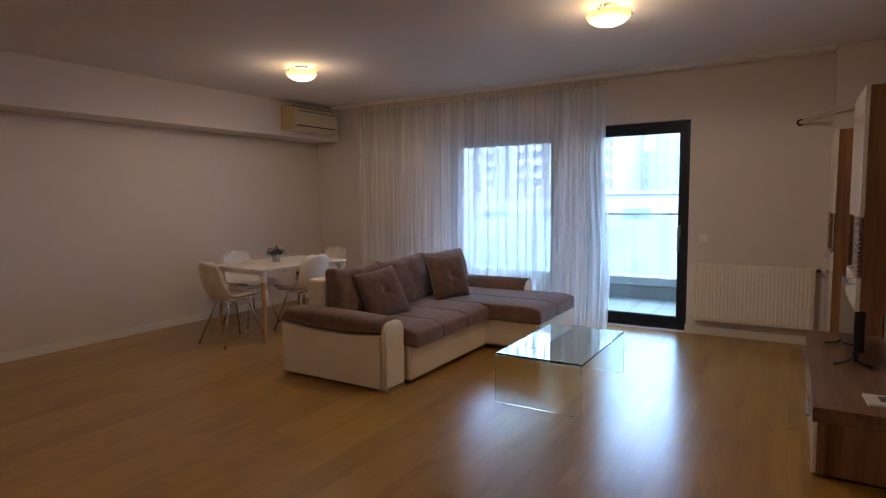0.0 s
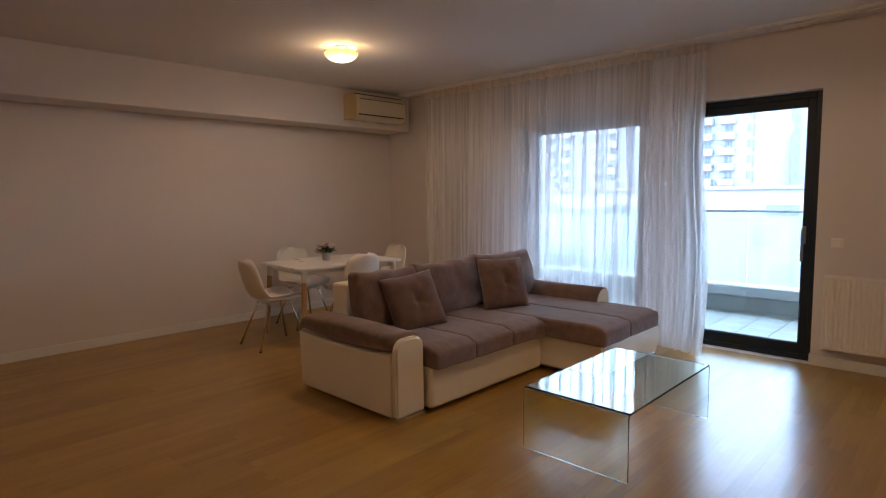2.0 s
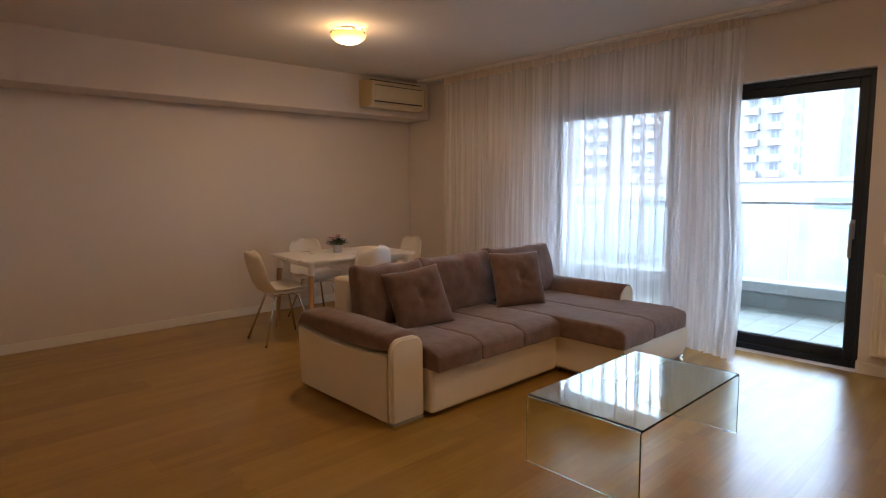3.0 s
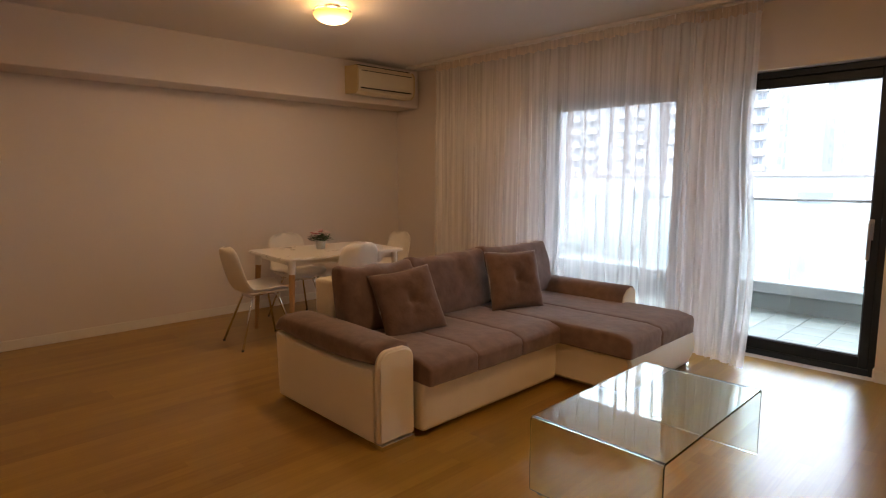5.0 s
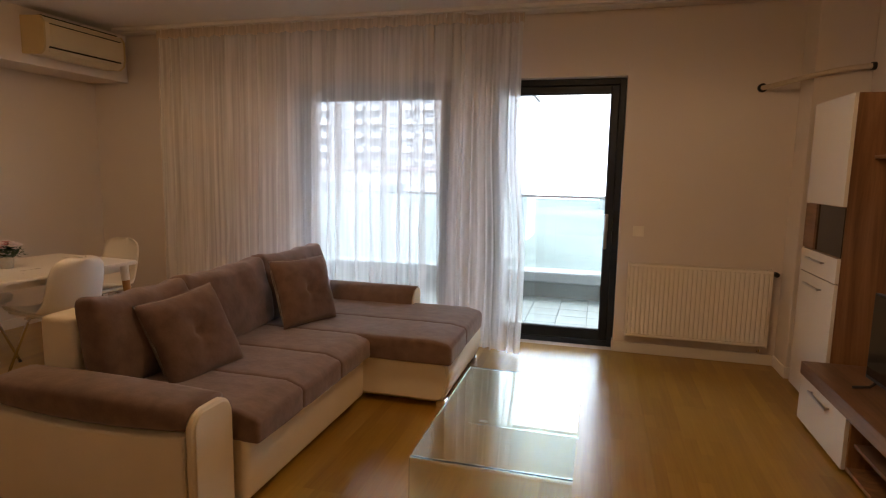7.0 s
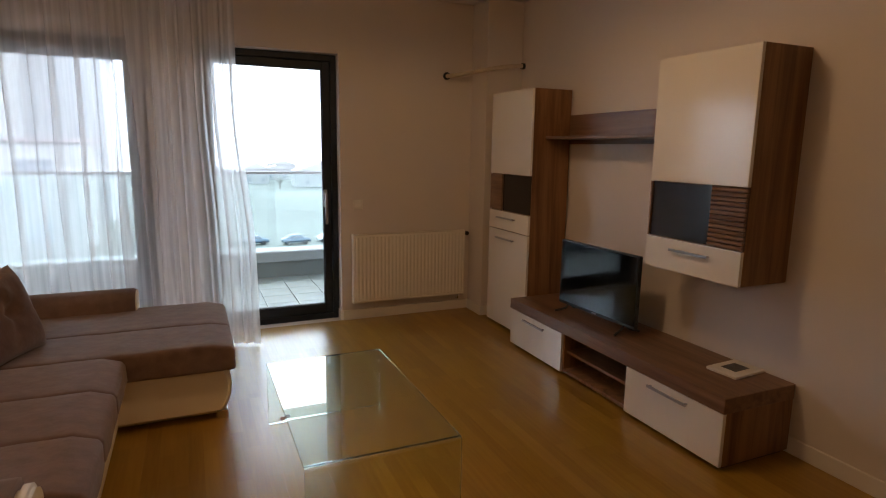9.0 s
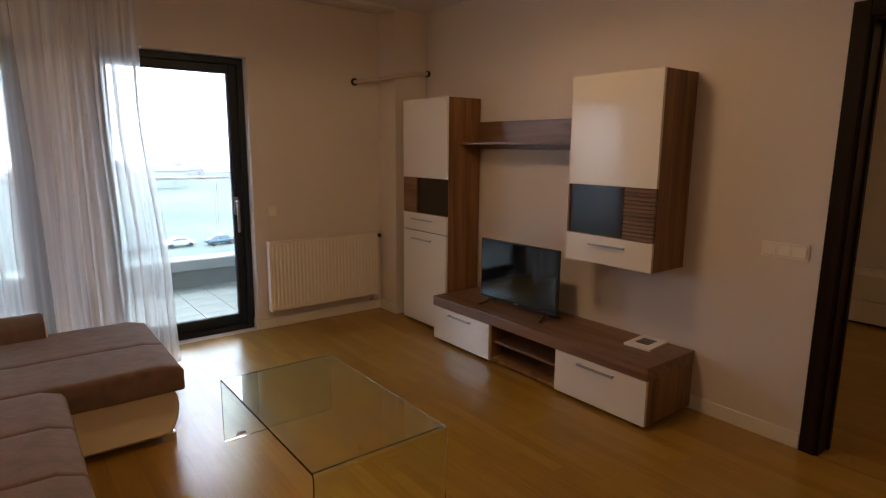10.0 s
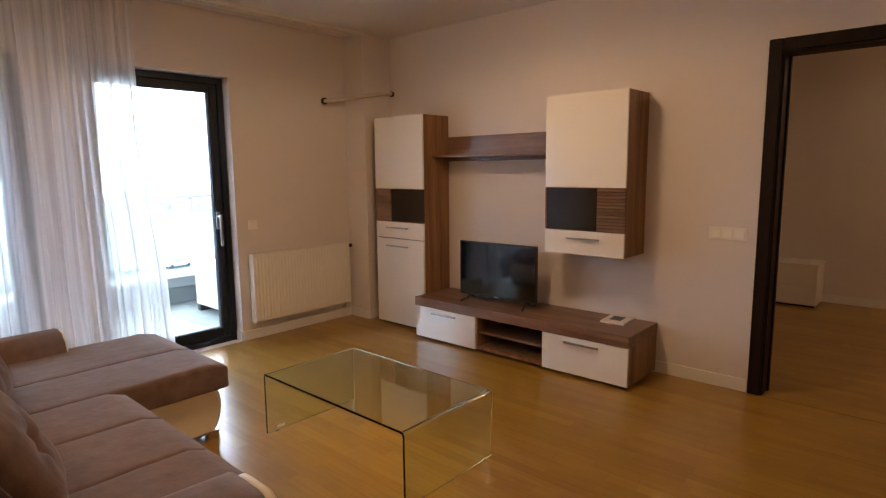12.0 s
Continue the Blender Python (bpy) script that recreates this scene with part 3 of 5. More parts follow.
def sofa():
    s = thing("corner_sofa", "L-shaped sofa in cream leatherette and taupe microfibre", "sofa", at=(0, 0, 0))
    # near arm: cream side with a hollow upper edge, taupe roll on top, cream front
    ay0, ay1 = 3.28, 3.525
    n = 14
    def low(x):
        u = (x + 3.565) / 1.005
        return 0.440 - 0.006 * u - 0.13 * u * (1 - u)
    def high(x):
        u = (x + 3.565) / 1.005
        return 0.552 + 0.05 * u * (1 - u) - 0.010 * u - 0.075 * max(0.0, 1 - u / 0.075) ** 2.2
    xs = [-3.565 + 1.027 * i / n for i in range(n + 1)]
    xs[1:1] = [-3.555, -3.54, -3.52]
    bm = bmesh.new()
    extrude_profile(bm, [(-3.545, 0.022), (-2.538, 0.022)] + [(x, low(x)) for x in reversed(xs)], "y", ay0 + 0.002, ay1)
    bmesh.ops.bevel(bm, geom=[e for e in bm.edges if e.calc_face_angle(0) > 0.6], offset=0.012, segments=2, affect="EDGES")
    arm = part("arm", bm, LEATHER, s, "cream leatherette arm with a taupe roll", True)
    bm = bmesh.new()
    rings = []
    for x in xs:
        zl, zh = low(x) + 0.004, high(x)
        c = (zl + zh) / 2
        ring = []
        for k in range(16):
            a = 2 * math.pi * k / 16
            cy, cz = math.cos(a), math.sin(a)
            e = 0.55
            yy = (ay0 + ay1) / 2 + 0.001 + 0.1195 * math.copysign(abs(cy) ** e, cy)
            zz = c + (zh - zl) / 2 * math.copysign(abs(cz) ** e, cz)
            ring.append(bm.verts.new((x, yy, zz)))
        rings.append(ring)
    for a, b in zip(rings, rings[1:]):
        for k in range(16):
            bm.faces.new((a[k], a[(k + 1) % 16], b[(k + 1) % 16], b[k]))
    bm.faces.new(rings[0])
    bm.faces.new(rings[-1][::-1])
    bmesh.ops.recalc_face_normals(bm, faces=bm.faces[:])
    part("arm_roll", bm, SUEDE, arm, "taupe microfibre arm roll", True)
    bm = bmesh.new()
    ya, yb, zt, cr = ay0, ay1 - 0.001, 0.528, 0.078
    tab = [(ya, 0.03), (yb, 0.03)]
    tab += [(yb - cr + cr * math.cos(a), zt - cr + cr * math.sin(a)) for a in (math.pi / 2 * k / 8 for k in range(9))]
    tab += [(ya + cr - cr * math.sin(a), zt - cr + cr * math.cos(a)) for a in (math.pi / 2 * k / 8 for k in range(9))]
    extrude_profile(bm, tab, "x", -2.537, -2.49)
    bmesh.ops.bevel(bm, geom=[e for e in bm.edges if e.calc_face_angle(0) > 1.2], offset=0.014, segments=3, affect="EDGES")
    part("arm_front", bm, LEATHER, arm, "cream leatherette arm front", True)
    part("arm_foot", boxes(((-2.60, ay0 + 0.01, 0.0), (-2.485, ay1 - 0.01, 0.032)), bevel=0.004), CHROME, arm, "flat chrome foot")
    # seat base and cushions
    part("base", soft_box((-3.34, 3.548, 0.028), (-2.455, 4.80, 0.335), 0.03, 0.006, 6), LEATHER, s, "cream leatherette seat base", True)
    part("plinth", boxes(((-3.3, 3.60, 0.0), (-2.80, 4.75, 0.030))), FOOT, s)
    for a, b in ((3.545, 3.927), (3.928, 4.337), (4.338, 4.748)):
        part("seat_cushion", nosed(soft_box((-3.20, a, 0.30), (-2.392, b, 0.442), 0.018, 0.004, 10, 0.004), -2.392, 0.085, 0.042), SUEDE, s, "", True)
    # chaise
    bm = bmesh.new()
    prof = [(-3.34, 0.034), (-1.955, 0.034), (-1.932, 0.075), (-1.912, 0.13), (-1.904, 0.19), (-1.912, 0.25), (-1.938, 0.30), (-1.968, 0.33), (-3.34, 0.33)]
    extrude_profile(bm, prof, "y", 4.80, 5.77)
    bmesh.ops.bevel(bm, geom=[e for e in bm.edges if abs((e.verts[0].co - e.verts[1].co).y) < 0.01 and e.calc_face_angle(0) > 0.6], offset=0.022, segments=3, affect="EDGES")
    part("chaise_base", bm, LEATHER, s, "cream leatherette chaise base with a swelling front", True)
    part("plinth", boxes(((-3.3, 4.98, 0.0), (-2.35, 5.70, 0.036))), FOOT, s)
    for y in (4.83, 5.70):
        part("foot", boxes(((-1.99, y - 0.02, 0.0), (-1.93, y + 0.04, 0.05)), bevel=0.004), CHROME, s, "small chrome foot")
    for a, b in ((4.75, 5.167), (5.168, 5.68)):
        part("chaise_cushion", nosed(soft_box((-3.20, a, 0.29), (-1.885, b, 0.440), 0.018, 0.004, 14, 0.004), -1.885, 0.07, 0.036), SUEDE, s, "", True)
    # far arm: a bolster with a cream end
    bm = bmesh.new()
    prof = [(5.575, 0.40), (5.575, 0.43), (5.60, 0.50), (5.65, 0.545), (5.71, 0.56), (5.77, 0.55), (5.80, 0.52), (5.805, 0.40)]
    extrude_profile(bm, prof, "x", -3.30, -2.412)
    bmesh.ops.bevel(bm, geom=[e for e in bm.edges if e.calc_face_angle(0) > 1.2], offset=0.008, segments=2, affect="EDGES")
    bol = part("far_arm", bm, SUEDE, s, "taupe bolster arm with a cream end", True)
    bm = bmesh.new()
    prof2 = [(5.69 + (y - 5.69) * 0.9, 0.40 + (z - 0.40) * 0.93) for y, z in prof]
    extrude_profile(bm, prof2, "x", -2.4115, -2.402)
    bmesh.ops.bevel(bm, geom=[e for e in bm.edges if e.calc_face_angle(0) > 0.9], offset=0.003, segments=2, affect="EDGES")
    part("arm_end", bm, LEATHER, bol, "cream leatherette arm end", True)
    part("far_side", soft_box((-3.34, 5.69, 0.06), (-2.41, 5.80, 0.40), 0.03, 0.0, 4), LEATHER, s, "", True)
    # back
    part("back_panel", soft_box((-3.53, 3.555, 0.05), (-3.335, 5.79, 0.755), 0.03, 0.004, 6), LEATHER, s, "cream leatherette back", True)
    for a, b, top, turn in ((3.54, 4.125, 0.83, 0), (4.12, 4.855, 0.835, 0), (4.85, 5.66, 0.84, 0)):
        bm = soft_box((-0.088, a, 0), (0.088, b, top - 0.43), 0.036, 0.024, 11, 0.016, 0.30)
        hgt = top - 0.43
        for v in bm.verts:
            u = (2 * v.co.y - a - b) / (b - a)
            up = max(0.0, v.co.z / hgt)
            v.co.z += up ** 2 * (0.030 * abs(u) ** 5 - 0.012 * (1 - u * u))
            v.co.x += 0.006 * math.sin(9 * u * up + 4 * a) * (1 - u ** 4) + 0.010 * up * abs(u) ** 6
        lean = Matrix.Translation((-3.175, 0, 0.44)) @ Matrix.Rotation(radians(-11), 4, "Y")
        bmesh.ops.transform(bm, matrix=lean, verts=bm.verts[:])
        part("back_cushion", bm, SUEDE, s, "plump taupe back cushion", True)
    return s


sofa()


def throw_pillow(m, label):
    """A square scatter pillow with a tuft in the middle and pulled corners."""
    bm = bmesh.new()
    n, h = 26, 0.225
    for side in (-1, 1):
        g = []
        for i in range(n + 1):
            row = []
            for j in range(n + 1):
                u, v = 2 * i / n - 1, 2 * j / n - 1
                k = (1 - u ** 4) * (1 - v ** 4)
                rim = 1 - 0.07 * (1 - u * u) * abs(v) ** 3
                rim2 = 1 - 0.07 * (1 - v * v) * abs(u) ** 3
                d = math.hypot(u, v)
                a = math.atan2(v, u)
                t = 0.085 * k ** 0.6 * (1 - 0.55 * math.exp(-(d / 0.16) ** 2))
                t += 0.005 * math.sin(a * 5 + 1) * math.exp(-((d - 0.3) / 0.25) ** 2)
                t += 0.006 * noise.noise(Vector((u * 3, v * 3, side * 2))) * k
                row.append(bm.verts.new((side * t, u * h * rim2, v * h * rim)))
            g.append(row)
        for i in range(n):
            for j in range(n):
                f = (g[i][j], g[i + 1][j], g[i + 1][j + 1], g[i][j + 1])
                bm.faces.new(f if side > 0 else f[::-1])
    bmesh.ops.remove_doubles(bm, verts=bm.verts[:], dist=1e-4)
    bm2 = bmesh.new()
    loop = [(0, y * h, z * h) for y, z in ((-0.97, -0.97), (0, -0.93), (0.97, -0.97), (0.93, 0), (0.97, 0.97), (0, 0.93), (-0.97, 0.97), (-0.93, 0), (-0.97, -0.97))]
    tube(bm2, loop, 0.004, 6)
    ob = thing("throw_pillow", label, "pillow", "scatter pillows on the sofa")
    ob.matrix_world = m
    part("cover", bm, SUEDE_PILLOW, ob, "", True)
    part("piping", bm2, SUEDE, ob, "", True)
    return ob


throw_pillow(pose(-3.0, 3.92, 0.614, 6, -26, -14), "square tufted taupe pillow leaning on the back cushion")
throw_pillow(pose(-2.93, 4.91, 0.645, -1, -20, -20), "square tufted taupe pillow leaning upright on the sofa")


# ---- bent glass coffee table ----
def coffee_table(x0, x1, y0, y1, h):
    t = thing("coffee_table", "clear bent-glass coffee table, empty, on the parquet", "coffee table", at=((x0 + x1) / 2, (y0 + y1) / 2, 0))
    ox, oy = (x0 + x1) / 2, (y0 + y1) / 2
    L, W, th, r = (y1 - y0) / 2, (x1 - x0) / 2, 0.012, 0.022
    outer, inner = [(-L, 0.004), (-L, h - r)], [(-L + th, 0.004), (-L + th, h - r)]
    for k in range(1, 7):
        a = math.pi - k / 6 * math.pi / 2
        outer.append((-L + r + r * math.cos(a), h - r + r * math.sin(a)))
        inner.append((-L + r + (r - th) * math.cos(a), h - r + (r - th) * math.sin(a)))
    outer += [(-y, z) for y, z in reversed(outer)]
    inner += [(-y, z) for y, z in reversed(inner)]
    bm = bmesh.new()
    V = {}
    for nm, pts in (("o", outer), ("i", inner)):
        for sx in (-1, 1):
            V[nm, sx] = [bm.verts.new((sx * W, y, z)) for y, z in pts]
    n = len(outer)
    for i in range(n - 1):
        bm.faces.new((V["o", -1][i], V["o", 1][i], V["o", 1][i + 1], V["o", -1][i + 1]))
        bm.faces.new((V["i", -1][i], V["i", -1][i + 1], V["i", 1][i + 1], V["i", 1][i]))
        for sx in (-1, 1):
            f = bm.faces.new((V["o", sx][i], V["o", sx][i + 1], V["i", sx][i + 1], V["i", sx][i]))
            f.material_index = 1
    for i in (0, n - 1):
        f = bm.faces.new((V["o", -1][i], V["i", -1][i], V["i", 1][i], V["o", 1][i]))
        f.material_index = 1
    bmesh.ops.recalc_face_normals(bm, faces=bm.faces[:])
    g = part("glass_sheet", bm, (TABLE_GLASS, GLASS_EDGE), t, "one sheet of bent clear glass with greenish edges")
    g.visible_shadow = False
    for sx in (-1, 1):
        for sy in (-1, 1):
            part("foot_pad", boxes(((sx * (W - 0.06) - 0.012, sy * (L - 0.006) - 0.008, 0.0), (sx * (W - 0.06) + 0.012, sy * (L - 0.006) + 0.008, 0.0038))), FOOT, t)
    part("corner_label", boxes(((-W + 0.06, L - 0.0140, 0.02), (-W + 0.11, L - 0.0130, 0.034))), PAPER, t, "small etched mark")
    return t


coffee_table(-1.74, -1.127, 3.548, 4.648, 0.35)


# ---- dining group ----
def dining_table(cx, cy, turn):
    t = thing("dining_table", "white rectangular dining table on turned oak legs", "dining table")
    hw, hl, z = 0.43, 0.60, 0.745
    bm = bmesh.new()
    pts, r = [], 0.06
    for sx, sy, a0 in ((1, 1, 0), (-1, 1, 90), (-1, -1, 180), (1, -1, 270)):
        for k in range(6):
            a = radians(a0 + 18 * k)
            pts.append((sx * (hw - r) + r * math.cos(a), sy * (hl - r) + r * math.sin(a)))
    extrude_profile(bm, pts, "z", z - 0.022, z)
    bmesh.ops.bevel(bm, geom=[e for e in bm.edges if abs(e.verts[0].co.z - e.verts[1].co.z) < 1e-6], offset=0.007, segments=2, affect="EDGES")
    part("tabletop", bm, WHITE_LACQUER, t, "white lacquered top with rounded corners")
    part("apron", boxes(((-hw + 0.075, -hl + 0.10, z - 0.075), (hw - 0.075, -hl + 0.12, z - 0.0225)), ((-hw + 0.075, hl - 0.12, z - 0.075), (hw - 0.075, hl - 0.10, z - 0.0225)),
                        ((-hw + 0.075, -hl + 0.1205, z - 0.075), (-hw + 0.095, hl - 0.1205, z - 0.0225)), ((hw - 0.095, -hl + 0.1205, z - 0.075), (hw - 0.075, hl - 0.1205, z - 0.0225))), WHITE_LACQUER, t)
    for sx in (-1, 1):
        for sy in (-1, 1):
            top = Vector((sx * (hw - 0.07), sy * (hl - 0.09), z - 0.023))
            foot = Vector((sx * (hw - 0.035), sy * (hl - 0.05), 0.0))
            mid = top.lerp(foot, 0.16)
            bm = bmesh.new()
            cyl(bm, top, mid, 0.031, 0.028, 18)
            part("leg_sleeve", bm, WHITE_LACQUER, t, "white leg sleeve")
            bm = bmesh.new()
            cyl(bm, mid, foot, 0.0265, 0.017, 18)
            part("leg", bm, OAK_LEG, t, "tapered oak leg")
    t.matrix_world = pose(cx, cy, 0, 0, 0, turn)
    return t


dining_table(-4.83, 4.49, -5)


def dining_chair():
    """Moulded shell chair on four slim chrome legs; the sitter faces +y."""
    c = thing("dining_chair", "white leatherette shell chair on slim chrome legs", "chair", "chairs round the dining table")
    # centre line of the shell: from front lip over the seat, up the back
    line = [(0.235, 0.432, 0.17), (0.215, 0.452, 0.205), (0.15, 0.458, 0.222), (0.05, 0.447, 0.228), (-0.06, 0.440, 0.226), (-0.14, 0.448, 0.222), (-0.195, 0.480, 0.214),
            (-0.228, 0.535, 0.205), (-0.252, 0.60, 0.200), (-0.272, 0.67, 0.196), (-0.290, 0.74, 0.188), (-0.298, 0.775, 0.176), (-0.303, 0.80, 0.155), (-0.307, 0.818, 0.125), (-0.309, 0.828, 0.088), (-0.310, 0.832, 0.045)]
    bm = bmesh.new()
    m = 14
    layers = []
    for off in (0.0, 0.022):
        rows = []
        for i, (y, z, w) in enumerate(line):
            a = line[max(i - 1, 0)]
            b = line[min(i + 1, len(line) - 1)]
            t = Vector((0, b[0] - a[0], b[1] - a[1])).normalized()
            nrm = Vector((0, t.z, -t.y))
            row = []
            for j in range(m + 1):
                u = 2 * j / m - 1
                bend = u * u * (0.050 if i < 6 else 0.062)
                thin = off * (1 - 0.55 * abs(u) ** 4)
                p = Vector((u * w, y, z)) + Vector((0, -nrm.y, -nrm.z)) * (-bend) + nrm * thin
                row.append(bm.verts.new(p))
            rows.append(row)
        layers.append(rows)
    for li, rows in enumerate(layers):
        for i in range(len(rows) - 1):
            for j in range(m):
                f = (rows[i][j], rows[i][j + 1], rows[i + 1][j + 1], rows[i + 1][j])
                bm.faces.new(f if li == 0 else f[::-1])
    a, b = layers
    n = len(line)
    edge = [(0, j) for j in range(m)] + [(i, m) for i in range(n - 1)] + [(n - 1, j) for j in range(m, 0, -1)] + [(i, 0) for i in range(n - 1, 0, -1)]
    for k in range(len(edge)):
        p, q = edge[k], edge[(k + 1) % len(edge)]
        bm.faces.new((a[p[0]][p[1]], b[p[0]][p[1]], b[q[0]][q[1]], a[q[0]][q[1]]))
    bmesh.ops.recalc_face_normals(bm, faces=bm.faces[:])
    part("shell", bm, SHELL, c, "white one-piece seat and back", True)
    bm = soft_box((-0.19, -0.14, 0.452), (0.19, 0.205, 0.472), 0.009, 0.006, 4)
    part("seat_pad", bm, SHELL, c, "thin white seat pad", True)
    bm = boxes(((-0.13, -0.10, 0.405), (0.13, -0.08, 0.420)), ((-0.13, 0.12, 0.405), (0.13, 0.14, 0.420)), ((-0.01, -0.0795, 0.405), (0.01, 0.1195, 0.420)))
    part("seat_frame", bm, CHROME, c)
    for sx in (-1, 1):
        for y0, y1 in ((0.125, 0.235), (-0.09, -0.235)):
            bm = bmesh.new()
            tube(bm, [(sx * 0.10, y0, 0.418), (sx * 0.112, y0 + (y1 - y0) * 0.1, 0.385), (sx * 0.215, y1, 0.006)], 0.0095, 10)
            lg = part("leg", bm, CHROME, c, "slim chrome leg", True)
            bm = bmesh.new()
            cyl(bm, (sx * 0.215, y1, 0.0), (sx * 0.2145, y1, 0.012), 0.011, 0.011, 10)
            part("foot_cap", bm, FOOT, lg)
    return c


first = dining_chair()
first.matrix_world = pose(-4.84, 3.80, 0, 0, 0, -4)
copy_thing(first, pose(-4.60, 4.56, 0, 0, 0, 84))
copy_thing(first, pose(-4.94, 5.23, 0, 0, 0, 176))
copy_thing(first, pose(-5.37, 4.48, 0, 0, 0, -94))


def flower_pot(x, y, z):
    f = thing("potted_flowers", "small pink and white potted flowers in a zinc pot", "plant", at=(x, y, z))
    rnd = random.Random(5)
    bm = bmesh.new()
    cyl(bm, (0, 0, 0), (0, 0, 0.075), 0.036, 0.045, 24)
    pot = part("pot", bm, TIN, f, "small zinc pot", False)
    bm = bmesh.new()
    tube(bm, [(0.045 * math.cos(a), 0.045 * math.sin(a), 0.075) for a in (2 * math.pi * k / 24 for k in range(25))], 0.003, 6)
    part("rim", bm, TIN, pot, "", True)
    bm = bmesh.new()
    for i in range(230):
        a, r = rnd.uniform(0, 6.283), rnd.uniform(0.01, 0.085)
        c = Vector((r * math.cos(a), r * math.sin(a), 0.07 + rnd.uniform(0.0, 0.075) * (1.1 - r / 0.13)))
        d = Vector((math.cos(a), math.sin(a), rnd.uniform(-0.2, 0.8))).normalized() * rnd.uniform(0.026, 0.045)
        s = d.cross(Vector((0, 0, 1))).normalized() * 0.012
        v = [bm.verts.new(p) for p in (c, c + d * 0.5 + s, c + d, c + d * 0.5 - s)]
        bm.faces.new(v)
    part("leaves", bm, LEAF, f, "dark green leaves")
    for i in range(26):
        a, r = i * 2.4, 0.012 + 0.070 * math.sqrt(i / 26)
        c = Vector((r * math.cos(a), r * math.sin(a), 0.118 + 0.042 * math.cos(r * 17) + rnd.uniform(-0.01, 0.012)))
        bm = bmesh.new()
        for k in range(7):
            b = k * 6.283 / 7
            d = Vector((math.cos(b), math.sin(b), 0.35)) * 0.024
            s = Vector((-math.sin(b), math.cos(b), 0)) * 0.011
            bm.faces.new([bm.verts.new(p) for p in (c, c + d * 0.6 + s, c + d, c + d * 0.6 - s)])
        bmesh.ops.create_icosphere(bm, subdivisions=1, radius=0.005, matrix=Matrix.Translation(c + Vector((0, 0, 0.003))))
        part("blossom", bm, PETAL_PINK if i % 5 == 0 else PETAL, f, "deep pink blossom" if i % 5 == 0 else "pale pink blossom")
    return f


flower_pot(-4.90, 4.47, 0.745).scale = (1.06, 1.06, 1.06)


# ---- television wall ----
def bar_handle(bm, y0, y1, z, x):
    box(bm, (x - 0.026, y0, z - 0.006), (x - 0.016, y1, z + 0.006))
    for y in (y0 + 0.012, y1 - 0.012):
        box(bm, (x - 0.0165, y - 0.005, z - 0.004), (x, y + 0.005, z + 0.004))


def tall_cabinet():
    c = thing("tall_cabinet", "tall walnut cabinet with cream gloss doors against the wall", "cabinet", at=(0, 0, 0))
    x0, x1, y0, y1, h = 0.272, EAST - 0.016, 5.322, 5.930, 1.912
    for lo, hi in (((x0, y0, 0.03), (x1, y0 + 0.022, h)), ((x0, y1 - 0.022, 0.03), (x1, y1, h)), ((x0, y0 + 0.022, h - 0.022), (x1, y1 - 0.022, h)),
                       ((x0, y0 + 0.022, 0.03), (x1, y1 - 0.022, 0.052)), ((x0, y0 + 0.022, 1.268), (x1, y1 - 0.022, 1.29)), ((x0, y0 + 0.022, 0.965), (x1, y1 - 0.022, 0.987)),
                       ((x1 - 0.008, y0 + 0.022, 0.052), (x1, y1 - 0.022, h - 0.022))):
        part("panel", boxes((lo, hi), bevel=0.0015), WALNUT_Z, c)
    part("plinth", boxes(((x0 + 0.03, y0 + 0.01, 0.0), (x1 - 0.01, y1 - 0.01, 0.03))), FOOT, c)
    part("niche_panel", boxes(((x0 - 0.018, 5.737, 0.982), (x0 + 0.0, y1 - 0.001, 1.272)), bevel=0.002), WALNUT_Y, c)
    part("niche_glass", boxes(((x0 - 0.006, y0 + 0.003, 0.982), (x0 - 0.001, 5.735, 1.272))), SMOKED, c, "dark smoked glass door")
    d = part("door", boxes(((x0 - 0.021, y0 + 0.001, 1.277), (x0 - 0.001, y1 - 0.001, h)), bevel=0.003, segments=2), GLOSS, c, "cream gloss door")
    d = part("drawer", boxes(((x0 - 0.021, y0 + 0.001, 0.829), (x0 - 0.001, y1 - 0.001, 0.976)), bevel=0.003, segments=2), GLOSS, c, "cream gloss drawer front")
    bm = bmesh.new()
    bar_handle(bm, 5.505, 5.775, 0.925, x0 - 0.021)
    part("handle", bm, STEEL, d, "steel bar handle")
    d = part("door", boxes(((x0 - 0.021, y0 + 0.001, 0.032), (x0 - 0.001, y1 - 0.001, 0.823)), bevel=0.003, segments=2), GLOSS, c, "cream gloss door")
    bm = bmesh.new()
    bar_handle(bm, 5.51, 5.78, 0.757, x0 - 0.021)
    part("handle", bm, STEEL, d, "steel bar handle")


tall_cabinet()


